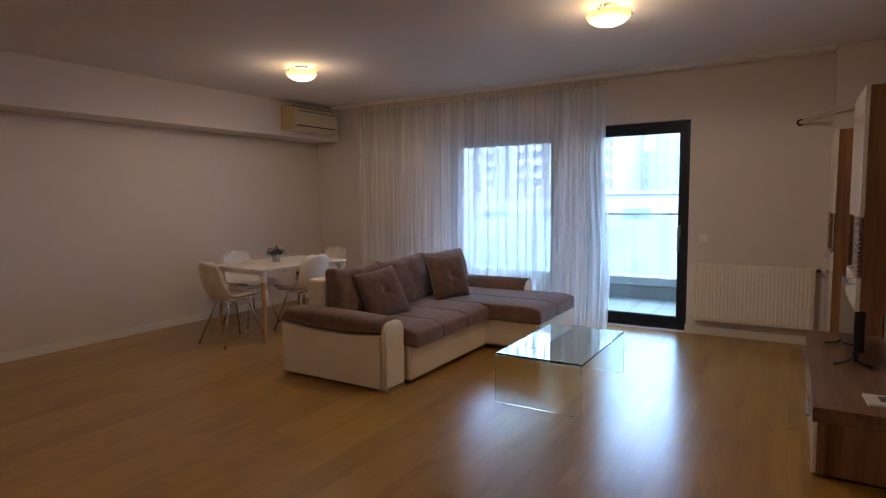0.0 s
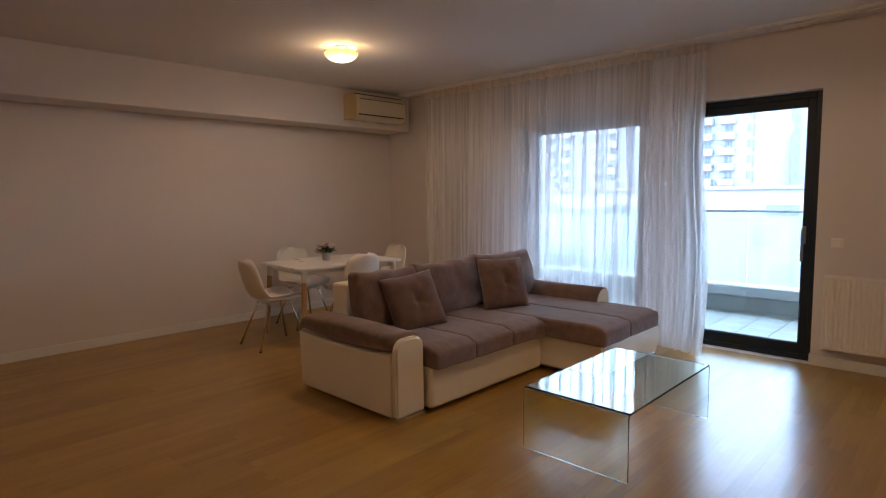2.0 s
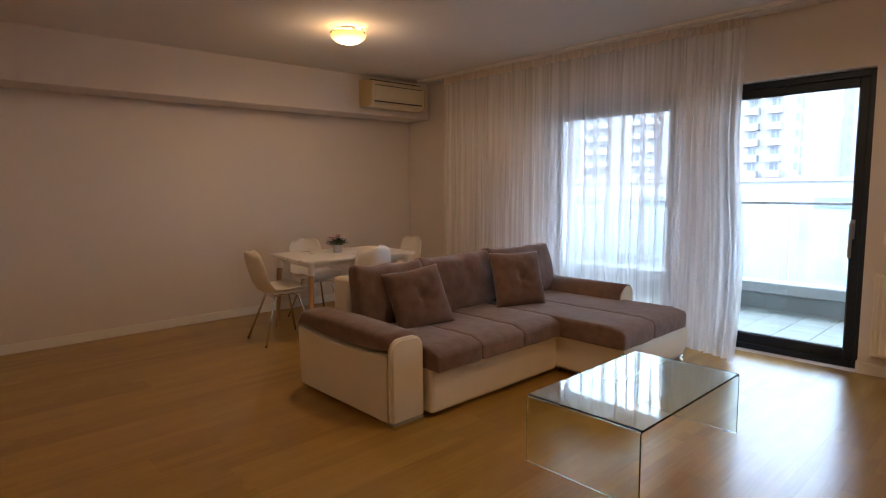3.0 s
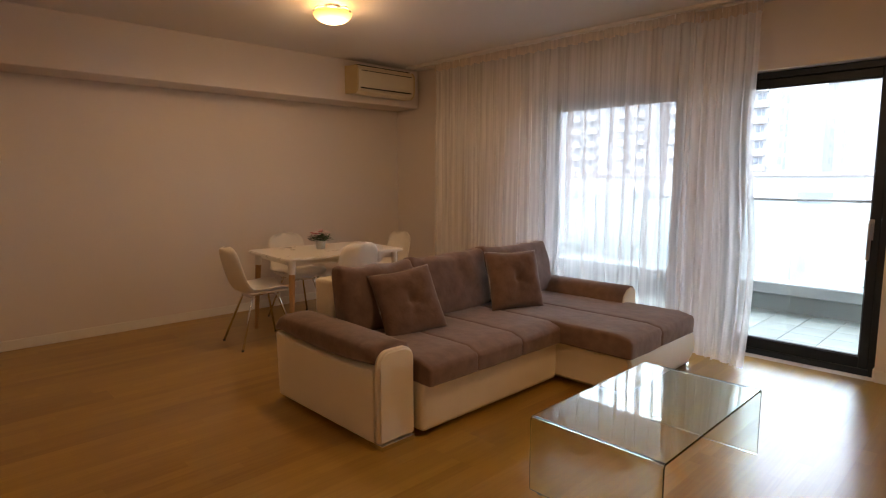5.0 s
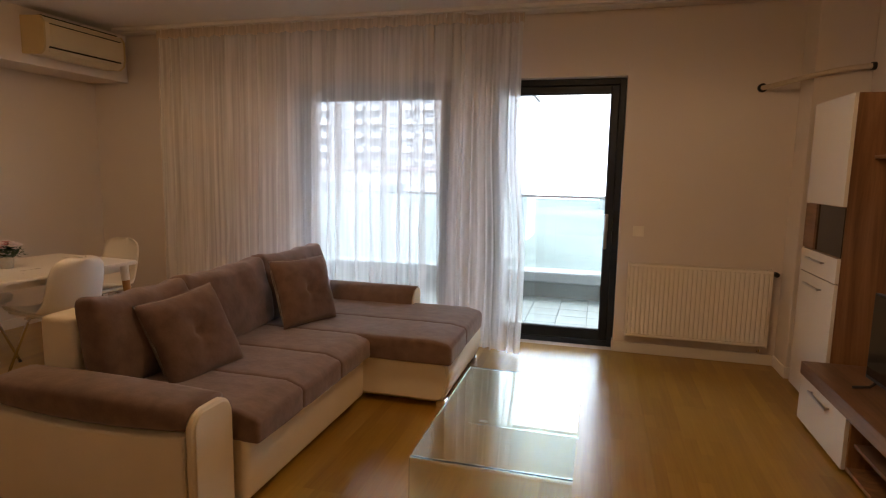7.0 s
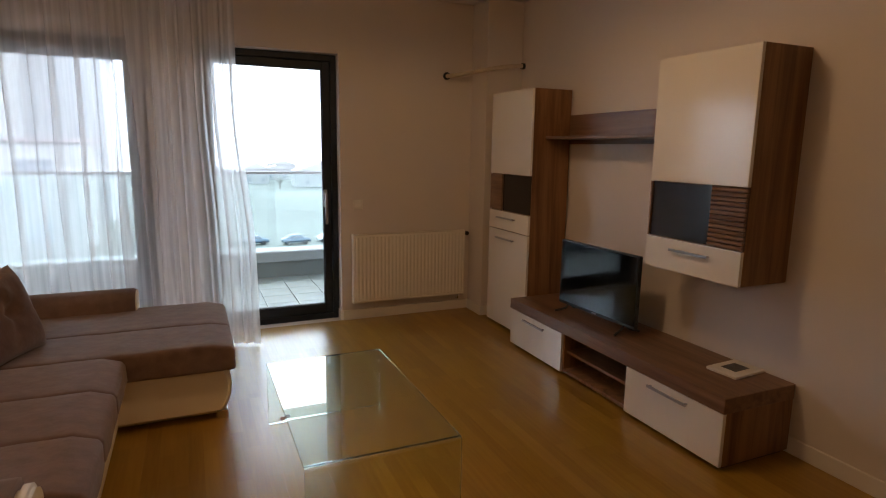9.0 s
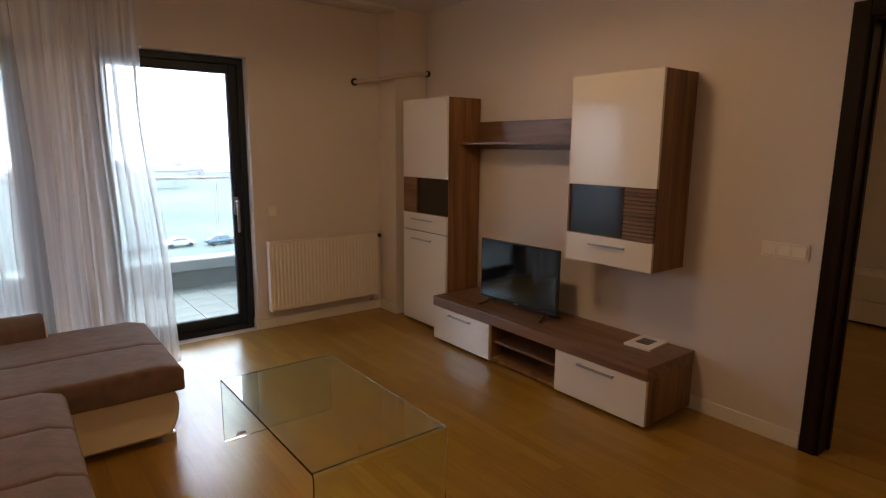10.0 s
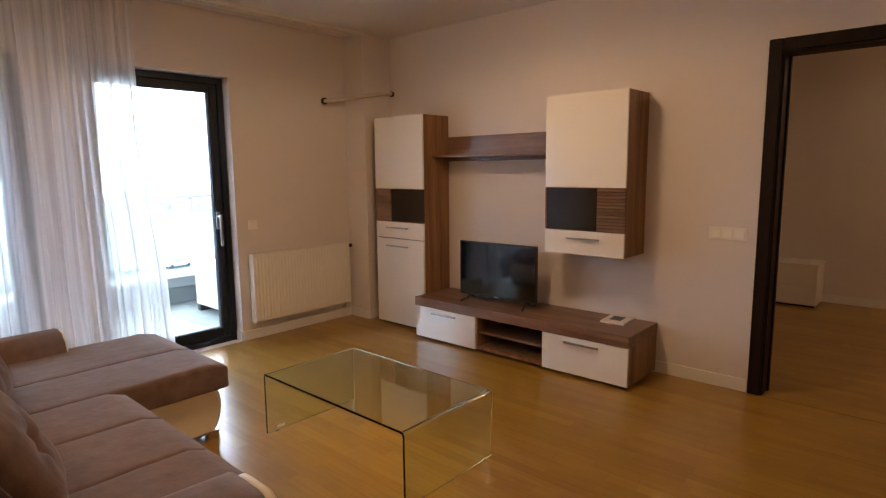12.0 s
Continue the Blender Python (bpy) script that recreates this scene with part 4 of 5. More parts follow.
def wall_cabinet():
    c = thing("wall_cabinet", "wall-hung walnut cabinet with cream gloss door and glass niche", "cabinet", at=(0, 0, 0))
    x0, x1, y0, y1, z0, z1 = 0.297, EAST - 0.001, 3.51, 4.12, 0.842, 1.95
    for lo, hi in (((x0, y0, z0), (x1, y0 + 0.022, z1)), ((x0, y1 - 0.022, z0), (x1, y1, z1)), ((x0, y0 + 0.022, z1 - 0.022), (x1, y1 - 0.022, z1)), ((x0, y0 + 0.022, z0), (x1, y1 - 0.022, z0 + 0.022)),
                       ((x0, y0 + 0.022, 1.30), (x1, y1 - 0.022, 1.32)), ((x0, y0 + 0.022, 1.0), (x1, y1 - 0.022, 1.02)), ((x1 - 0.008, y0 + 0.022, z0 + 0.022), (x1, y1 - 0.022, z1 - 0.022))):
        part("panel", boxes((lo, hi), bevel=0.0015), WALNUT_Z, c)
    part("door", boxes(((x0 - 0.021, y0 + 0.001, 1.312), (x0 - 0.001, y1 - 0.001, z1)), bevel=0.003, segments=2), GLOSS, c, "cream gloss door")
    d = part("flap", boxes(((x0 - 0.021, y0 + 0.001, z0), (x0 - 0.001, y1 - 0.001, 1.009)), bevel=0.003, segments=2), GLOSS, c, "cream gloss flap")
    bm = bmesh.new()
    bar_handle(bm, 3.68, 3.93, 0.957, x0 - 0.021)
    part("handle", bm, STEEL, d, "steel bar handle")
    part("niche_glass", boxes(((x0 - 0.008, 3.717, 1.014), (x0 - 0.002, y1 - 0.012, 1.308))), SMOKED, c, "dark smoked glass pane")
    part("edge_strip", boxes(((x0 - 0.018, y1 - 0.011, 1.013), (x0 - 0.001, y1 - 0.001, 1.309))), WALNUT_Z, c)
    part("slat_backing", boxes(((x0 - 0.006, y0 + 0.001, 1.013), (x0 - 0.001, 3.714, 1.309))), WALNUT_IN, c)
    for i in range(13):
        z = 1.016 + i * 0.0226
        part("slat", boxes(((x0 - 0.020, y0 + 0.001, z), (x0 - 0.0065, 3.714, z + 0.0165)), bevel=0.003), WALNUT_Y, c)


wall_cabinet()


def wall_shelf():
    c = thing("wall_shelf", "walnut wall shelf with a tall back board", "shelf", at=(0, 0, 0))
    part("back_board", boxes(((EAST - 0.024, 4.122, 1.515), (EAST - 0.001, 5.320, 1.728)), bevel=0.002), WALNUT_Y, c)
    part("board", boxes(((0.375, 4.122, 1.548), (EAST - 0.0245, 5.320, 1.568)), bevel=0.002), WALNUT_Y, c)


wall_shelf()


def tv_bench():
    c = thing("tv_bench", "low walnut television bench with cream gloss drawers", "tv bench", at=(0, 0, 0))
    x0, x1, y0, y1, h = 0.142, EAST - 0.018, 3.388, 5.302, 0.364
    part("top", boxes(((x0 - 0.026, y0 - 0.004, 0.288), (x1 + 0.001, y1 + 0.004, h)), bevel=0.006, segments=2), WALNUT_Y, c, "thick walnut top")
    for lo, hi in (((x0, y0, 0.02), (x1, y0 + 0.022, 0.2875)), ((x0, y1 - 0.022, 0.02), (x1, y1, 0.2875)), ((x0, 4.020, 0.02), (x1, 4.042, 0.2875)), ((x0, 4.640, 0.02), (x1, 4.662, 0.2875)),
                       ((x0, y0 + 0.022, 0.02), (x1, 4.02, 0.042)), ((x0, 4.042, 0.02), (x1, 4.64, 0.042)), ((x0, 4.662, 0.02), (x1, y1 - 0.022, 0.042)),
                       ((x1 - 0.008, y0 + 0.022, 0.042), (x1 - 0.0005, y1 - 0.022, 0.2875))):
        part("panel", boxes((lo, hi), bevel=0.0015), WALNUT_Z, c)
    part("shelf", boxes(((x0 + 0.02, 4.0425, 0.148), (x1 - 0.009, 4.6395, 0.166)), bevel=0.0015), WALNUT_Y, c)
    part("plinth", boxes(((x0 + 0.03, y0 + 0.02, 0.0), (x1 - 0.02, y1 - 0.02, 0.0195))), FOOT, c)
    for a, b, ha, hb in ((y0 + 0.001, 4.033, 3.59, 3.85), (4.650, y1 - 0.001, 4.845, 5.105)):
        d = part("drawer", boxes(((x0 - 0.021, a, 0.022), (x0 - 0.001, b, 0.285)), bevel=0.003, segments=2), GLOSS, c, "cream gloss drawer front")
        bm = bmesh.new()
        bar_handle(bm, ha, hb, 0.247, x0 - 0.021)
        part("handle", bm, STEEL, d, "steel bar handle")


tv_bench()


def television(m):
    t = thing("television", "black flat television, switched off, on the bench", "television")
    w, h = 0.73, 0.45
    part("housing", boxes(((-0.012, -w / 2, 0.045), (0.012, w / 2, 0.045 + h)), bevel=0.004, segments=2), TV_BLACK, t)
    part("rear_housing", boxes(((0.0125, -w * 0.36, 0.08), (0.055, w * 0.36, 0.045 + h * 0.7)), bevel=0.012, segments=2), TV_BLACK, t)
    part("screen", boxes(((-0.0150, -w / 2 + 0.010, 0.045 + 0.020), (-0.0122, w / 2 - 0.010, 0.045 + h - 0.010))), TV_SCREEN, t, "dark glossy screen")
    part("badge", boxes(((-0.0145, -0.02, 0.050), (-0.0122, 0.02, 0.058))), STEEL, t, "small silver badge")
    for y in (-0.27, 0.27):
        bm = bmesh.new()
        tube(bm, [(-0.10, y + math.copysign(0.025, y), 0.006), (-0.03, y, 0.022), (0.0, y, 0.05)], 0.0075, 8)
        tube(bm, [(0.10, y + math.copysign(0.025, y), 0.006), (0.04, y, 0.022), (0.005, y, 0.05)], 0.0075, 8)
        part("foot", bm, TV_BLACK, t, "", True)
    t.matrix_world = m


television(pose(0.335, 4.590, 0.364, 0, 0, 2.5))

book = thing("picture_card", "white framed card with a grey picture lying flat", "picture frame", at=(0.462, 3.62, 0.364))
part("card", boxes(((-0.115, -0.085, 0), (0.115, 0.085, 0.016)), bevel=0.003), PAPER, book)
part("print", boxes(((-0.055, -0.04, 0.0162), (0.055, 0.045, 0.0172))), PRINT, book, "grey printed picture")
book.rotation_euler = (0, 0, radians(4))


# ---- radiator, pipe sleeve, switches ----
def radiator(x0, x1, y0, y1, z0, z1):
    r = thing("radiator", "cream enamelled panel radiator under bare wall", "radiator", at=(0, 0, 0))
    bm = bmesh.new()
    n = 30
    pitch = (x1 - x0 - 0.03) / n
    prof = []
    for i in range(n):
        a = x0 + 0.015 + i * pitch
        prof += [(a, y0 + 0.0045), (a + pitch * 0.14, y0 + 0.0045), (a + pitch * 0.32, y0), (a + pitch * 0.68, y0), (a + pitch * 0.86, y0 + 0.0045)]
    prof += [(x1 - 0.015, y0 + 0.006), (x1 - 0.015, y0 + 0.022), (x0 + 0.015, y0 + 0.022)]
    extrude_profile(bm, prof, "z", z0 + 0.03, z1 - 0.03)
    part("panel", bm, RADIATOR, r, "ribbed front panel")
    part("panel_rim", boxes(((x0 + 0.004, y0 + 0.002, z1 - 0.0295), (x1 - 0.004, y0 + 0.022, z1 - 0.006)), ((x0 + 0.004, y0 + 0.002, z0 + 0.006), (x1 - 0.004, y0 + 0.022, z0 + 0.0295)),
                            ((x0 + 0.004, y0 + 0.003, z0 + 0.0295), (x0 + 0.0145, y0 + 0.022, z1 - 0.0295)), ((x1 - 0.0145, y0 + 0.003, z0 + 0.0295), (x1 - 0.004, y0 + 0.022, z1 - 0.0295)), bevel=0.003), RADIATOR, r)
    part("rear_panel", boxes(((x0 + 0.01, y1 - 0.02, z0 + 0.01), (x1 - 0.01, y1 - 0.004, z1 - 0.01))), RADIATOR, r)
    for xa, xb in ((x0 - 0.004, x0 + 0.0035), (x1 - 0.0035, x1 + 0.004)):
        part("side_cover", boxes(((xa, y0 + 0.004, z0), (xb, y1 - 0.002, z1)), bevel=0.0015), RADIATOR, r, "white side cover")
    m = 46
    pr = (x1 - x0 - 0.01) / m
    for i in range(m):
        a = x0 + 0.005 + i * pr
        part("grille_bar", boxes(((a, y0 + 0.023, z1 - 0.008), (a + pr * 0.55, y1 - 0.021, z1 - 0.003))), RADIATOR, r)
    for x in (x0 + 0.12, x1 - 0.12):
        part("bracket", boxes(((x - 0.012, y1 - 0.0035, z0 + 0.05), (x + 0.012, NORTH - 0.0005, z1 - 0.05))), STEEL, r)
    bm = bmesh.new()
    cyl(bm, (x1 + 0.0045, (y0 + y1) / 2, z1 - 0.035), (x1 + 0.03, (y0 + y1) / 2, z1 - 0.035), 0.011)
    v = part("valve", bm, CHROME, r, "chrome valve")
    bm = bmesh.new()
    cyl(bm, (x1 + 0.028, (y0 + y1) / 2 - 0.03, z1 - 0.035), (x1 + 0.028, (y0 + y1) / 2 + 0.025, z1 - 0.035), 0.018)
    part("valve_head", bm, TV_BLACK, v, "black valve cap")
    bm = bmesh.new()
    tube(bm, [(x1 - 0.04, (y0 + y1) / 2, z0 + 0.0), (x1 - 0.04, (y0 + y1) / 2, z0 - 0.03), (x1 - 0.04, (y0 + y1) / 2 + 0.012, z0 - 0.045), (x1 - 0.04, NORTH - 0.0145, z0 - 0.05)], 0.008, 10)
    part("pipe", bm, CHROME, r, "", True)


radiator(-0.835, 0.188, 6.268, 6.342, 0.155, 0.752)


def pipe_sleeve():
    s = thing("pipe_sleeve", "beige corrugated pipe sleeve between two black wall holes", "pipe", at=(0, 0, 0))
    a, b, c, d = (Vector(v) for v in ((0.022, NORTH - 0.004, 2.085), (0.10, 6.10, 2.075), (0.36, 6.01, 2.16), (0.588, 6.045, 2.17)))
    pts = []
    n = 60
    for i in range(n + 1):
        t = i / n
        pts.append(a * (1 - t) ** 3 + b * 3 * t * (1 - t) ** 2 + c * 3 * t * t * (1 - t) + d * t ** 3)
    bm = bmesh.new()
    rings = []
    for i, p in enumerate(pts):
        dr = (pts[min(i + 1, n)] - pts[max(i - 1, 0)]).normalized()
        q = dr.to_track_quat("Z", "Y").to_matrix()
        r = 0.0165 + 0.002 * (i % 2)
        rings.append([bm.verts.new(p + q @ Vector((r * math.cos(2 * math.pi * k / 12), r * math.sin(2 * math.pi * k / 12), 0))) for k in range(12)])
    for u, v in zip(rings, rings[1:]):
        for k in range(12):
            bm.faces.new((u[k], u[(k + 1) % 12], v[(k + 1) % 12], v[k]))
    part("sleeve", bm, SLEEVE, s, "", True)
    bm = bmesh.new()
    cyl(bm, (0.022, NORTH - 0.016, 2.085), (0.022, NORTH - 0.0005, 2.085), 0.032, seg=20)
    part("wall_ring", bm, TV_BLACK, s, "black rubber ring")
    bm = bmesh.new()
    cyl(bm, (0.585, 6.05, 2.17), (0.6095, 6.05, 2.17), 0.026, seg=20)
    part("wall_ring", bm, TV_BLACK, s, "black rubber ring")


pipe_sleeve()


def switch_plate(m, gangs, label, name="light_switch", socket=False):
    s = thing(name, label, "socket" if socket else "light switch")
    w = 0.072 * gangs + 0.01
    part("plate", boxes(((-w / 2, -0.010, -0.041), (w / 2, -0.0005, 0.041)), bevel=0.003, segments=2), SWITCH, s)
    for i in range(gangs):
        c = (i - (gangs - 1) / 2) * 0.072
        part("rocker", boxes(((c - 0.031, -0.016, -0.031), (c + 0.031, -0.0105, 0.031)), bevel=0.003), SWITCH, s)
    s.matrix_world = m
    return s


switch_plate(pose(EAST, 2.965, 1.022, 0, 0, -90), 3, "white triple rocker switch plate on the wall")
switch_plate(pose(-0.775, NORTH, 0.995, 0, 0, 0), 1, "white single rocker switch on the wall")


# ---- air conditioner ----
def air_conditioner():
    a = thing("air_conditioner", "yellowed white split air conditioner on the beam", "air conditioner", at=(0, 0, 0))
    y0, y1, xb = 5.285, 6.10, -5.56
    back = -5.6195
    prof = [(back, 2.325), (xb + 0.11, 2.315), (xb + 0.155, 2.345), (xb + 0.17, 2.40), (xb + 0.17, 2.56), (xb + 0.14, 2.605), (back, 2.615)]
    bm = bmesh.new()
    extrude_profile(bm, prof, "y", y0 + 0.02, y1 - 0.02)
    part("body", bm, AC_PLASTIC, a)
    for ya, yb in ((y0, y0 + 0.0195), (y1 - 0.0195, y1)):
        bm = bmesh.new()
        extrude_profile(bm, [(x + (0.003 if x > xb else 0), z + (0.003 if z > 2.45 else -0.003)) for x, z in prof], "y", ya, yb)
        part("end_cap", bm, AC_SIDE, a, "yellowed plastic end cap")
    part("front_panel", boxes(((xb + 0.1705, y0 + 0.06, 2.405), (xb + 0.178, y1 - 0.05, 2.545)), bevel=0.003), AC_PLASTIC, a)
    part("intake_slot", boxes(((xb + 0.1705, y0 + 0.06, 2.551), (xb + 0.1735, y1 - 0.05, 2.558))), DARK, a, "dark intake slot")
    part("outlet_slot", boxes(((xb + 0.1600, y0 + 0.05, 2.366), (xb + 0.1725, y1 - 0.08, 2.378))), DARK, a, "dark air outlet")
    part("outlet_flap", boxes(((xb + 0.150, y0 + 0.05, 2.335), (xb + 0.166, y1 - 0.08, 2.358)), bevel=0.003), AC_PLASTIC, a)
    part("top_grille", boxes(((xb + 0.01, y0 + 0.03, 2.6155), (xb + 0.12, y1 - 0.03, 2.62))), DARK, a, "dark top grille")
    part("display", boxes(((xb + 0.1700, y1 - 0.078, 2.366), (xb + 0.1735, y1 - 0.055, 2.378))), DARK, a)


air_conditioner()


# ---- ceiling lamps ----
def ceiling_lamp(x, y):
    l = thing("ceiling_lamp", "lit opal glass dish lamp with steel clips", "ceiling lamp", "ceiling lamps", at=(x, y, CEIL))
    bm = bmesh.new()
    rings = []
    R, seg = 0.145, 40
    outer = [(R * math.sin(a), -0.054 - 0.078 * math.cos(a)) for a in (k / 10 * math.pi / 2 for k in range(11))]
    inner = [(max(r - 0.006, 0.0), z + 0.006) for r, z in reversed(outer)]
    loop = outer + inner
    for r, z in loop:
        rings.append([bm.verts.new((r * math.cos(2 * math.pi * k / seg), r * math.sin(2 * math.pi * k / seg), z)) for k in range(seg)])
    for a, b in zip(rings, rings[1:]):
        for k in range(seg):
            bm.faces.new((a[k], b[k], b[(k + 1) % seg], a[(k + 1) % seg]))
    bmesh.ops.remove_doubles(bm, verts=bm.verts[:], dist=1e-5)
    bmesh.ops.dissolve_degenerate(bm, edges=bm.edges[:], dist=1e-5)
    bmesh.ops.recalc_face_normals(bm, faces=bm.faces[:])
    bm.normal_update()
    for f in bm.faces:
        c = f.calc_center_median()
        f.material_index = 0 if f.normal.dot(Vector((c.x, c.y, c.z + 0.055))) > 0 else 1
    part("glass_dish", bm, (LAMP_GLASS, OPAL), l, "glowing opal glass dish", True)
    bm = bmesh.new()
    cyl(bm, (0, 0, -0.022), (0, 0, -0.0005), 0.06, seg=28)
    part("ceiling_plate", bm, STEEL, l, "steel ceiling plate")
    for k in range(3):
        a = 2 * math.pi * k / 3 + 0.4
        d = Vector((math.cos(a), math.sin(a), 0))
        bm = bmesh.new()
        tube(bm, [d * 0.05 + Vector((0, 0, -0.012)), d * 0.12 + Vector((0, 0, -0.018)), d * 0.147 + Vector((0, 0, -0.042)), d * 0.153 + Vector((0, 0, -0.056))], 0.004, 8)
        arm = part("clip", bm, STEEL, l, "steel clip", True)
        bm = bmesh.new()
        bmesh.ops.create_uvsphere(bm, u_segments=12, v_segments=8, radius=0.009, matrix=Matrix.Translation(d * 0.153 + Vector((0, 0, -0.058))))
        part("clip_knob", bm, STEEL, arm, "", True)


# the two added fill lamps out of view get the same dish
for lx, ly in LAMPS:
    ceiling_lamp(lx, ly)


# ---- voile curtain and its track ----
CY = 6.065
track = thing("curtain_track", "white double curtain track fixed to the ceiling", "curtain track", at=(0, 0, 0))
part("rail", boxes(((WEST + 0.55, CY - 0.022, CEIL - 0.028), (0.262, CY + 0.0, CEIL - 0.0005)), bevel=0.003), TRIM, track)
part("rail", boxes(((WEST + 0.55, CY + 0.05, CEIL - 0.028), (0.262, CY + 0.08, CEIL - 0.0005)), bevel=0.003), TRIM, track)


def voile(x0, x1, folds, depth, overlap, seed, flare, top, name, label, cloth_mat, cy):
    """A gathered sheer cloth: folds run down from the heading and open out towards the hem."""
    rnd = random.Random(seed)
    cuts = [0.0]
    for _ in range(folds):
        cuts.append(cuts[-1] + rnd.uniform(0.45, 1.6))
    cuts = [x0 + (x1 - x0) * c / cuts[-1] for c in cuts]
    pleat = [rnd.uniform(0.25, 1.0) ** 1.5 for _ in range(folds)]
    amp = [rnd.uniform(0.4, 1.25) for _ in range(folds)]
    drift = [rnd.uniform(-1, 1) for _ in range(folds)]
    per, rows = 14, 26
    zs = [0.015 + (top - 0.015) * (j / rows) for j in range(rows + 1)]
    cloth = thing(name, label, "curtain", at=(0, 0, 0))
    bm = bmesh.new()
    grid = []
    for j, z in enumerate(zs):
        v = 1 - z / top
        row = []
        for i in range(folds):
            w = cuts[i + 1] - cuts[i]
            a = depth * amp[i] * (0.45 + 0.55 * min(1, v * 1.6 + 0.1))
            # each pleat doubles the cloth back on itself, opening and closing on its way down
            open_out = 0.75 + 0.9 * noise.noise(Vector((cuts[i] * 7.3, v * 1.4, seed)))
            p = overlap * pleat[i] * max(0.05, open_out)
            mid = 0.5 + 0.22 * drift[i] * v + 0.10 * noise.noise(Vector((cuts[i] * 3.1, v * 2.3, seed + 5)))
            for k in range(per):
                u = k / per
                if u < 0.4:
                    e = u / 0.4
                    q = e * (mid + p)
                elif u < 0.6:
                    e = (u - 0.4) / 0.2
                    q = mid + p * math.cos(math.pi * e)
                else:
                    q = mid - p + (u - 0.6) / 0.4 * (1 - mid + p)
                sway = 0.018 * noise.noise(Vector((cuts[i] * 2.1, v * 1.7, seed)))
                x = cuts[i] + w * q + sway * v
                y = cy - 0.012 - 0.04 * v + a * math.sin(2 * math.pi * u) + 0.010 * noise.noise(Vector((x * 5, z * 2, seed)))
                s = (x - x0) / (x1 - x0)
                bulge = flare * max(0.0, s - 0.3) / 0.7
                y -= bulge * 1.6 * v ** 6
                low = min(1.0, max(0.0, (v - 0.30) / 0.45))
                x += bulge * low * low * (3 - 2 * low)
                row.append(bm.verts.new((x, y, z)))
        grid.append(row)
    for j in range(rows):
        for i in range(len(grid[0]) - 1):
            bm.faces.new((grid[j][i], grid[j][i + 1], grid[j + 1][i + 1], grid[j + 1][i]))
    part("cloth", bm, cloth_mat, cloth, "white see-through voile", True)
    # gathered heading tape
    bm = bmesh.new()
    n = folds * 10
    lo, hi = [], []
    for i in range(n + 1):
        x = x0 + (x1 - x0) * i / n
        y = cy - 0.035 + 0.012 * math.sin(i * 1.9) + 0.006 * math.sin(i * 0.77)
        lo.append(bm.verts.new((x, y, top - 0.052 + 0.008 * math.sin(i * 0.6))))
        hi.append(bm.verts.new((x, y + 0.008, top + 0.025 + 0.010 * noise.noise(Vector((x * 9, 0, seed))))))
    for i in range(n):
        bm.faces.new((lo[i], lo[i + 1], hi[i + 1], hi[i]))
    part("heading", bm, SHEER_TAPE, cloth, "gathered beige heading tape", True)
    for i in range(0, int((x1 - x0) / 0.11)):
        x = x0 + 0.04 + 0.11 * i
        part("glider", boxes(((x - 0.004, cy - 0.022, top - 0.005), (x + 0.004, cy - 0.014, CEIL - 0.029))), TRIM, cloth)
    return cloth


voile(-4.98, -2.14, 26, 0.011, 0.44, 3, 0.0, CEIL - 0.070, "voile_curtain", "white voile curtain drawn across the tall window", SHEER, CY)
voile(-2.24, -1.705, 9, 0.030, 0.55, 8, 0.085, CEIL - 0.066, "voile_curtain", "gathered white voile curtain beside the balcony door", SHEER_DENSE, CY + 0.085)


# ---- bedroom chest ----
def chest():
    c = thing("chest_of_drawers", "low white two-drawer chest against the bedroom wall", "chest of drawers", at=(0, 0, 0))
    x0, x1, y0, y1, h = 3.43, 3.824, 2.86, 3.65, 0.45
    part("body", boxes(((x0, y0, 0.02), (x1, y1, h - 0.022)), bevel=0.002), WHITE_LACQUER, c)
    part("top", boxes(((x0 - 0.022, y0 - 0.008, h - 0.0215), (x1 + 0.001, y1 + 0.008, h)), bevel=0.002), WHITE_LACQUER, c)
    for a, b in ((0.028, 0.222), (0.228, 0.432)):
        part("drawer", boxes(((x0 - 0.02, y0 + 0.002, a), (x0 - 0.0005, y1 - 0.002, b)), bevel=0.003), WHITE_LACQUER, c)
    part("plinth", boxes(((x0 + 0.02, y0 + 0.02, 0.0), (x1 - 0.02, y1 - 0.02, 0.0195))), FOOT, c)


chest()


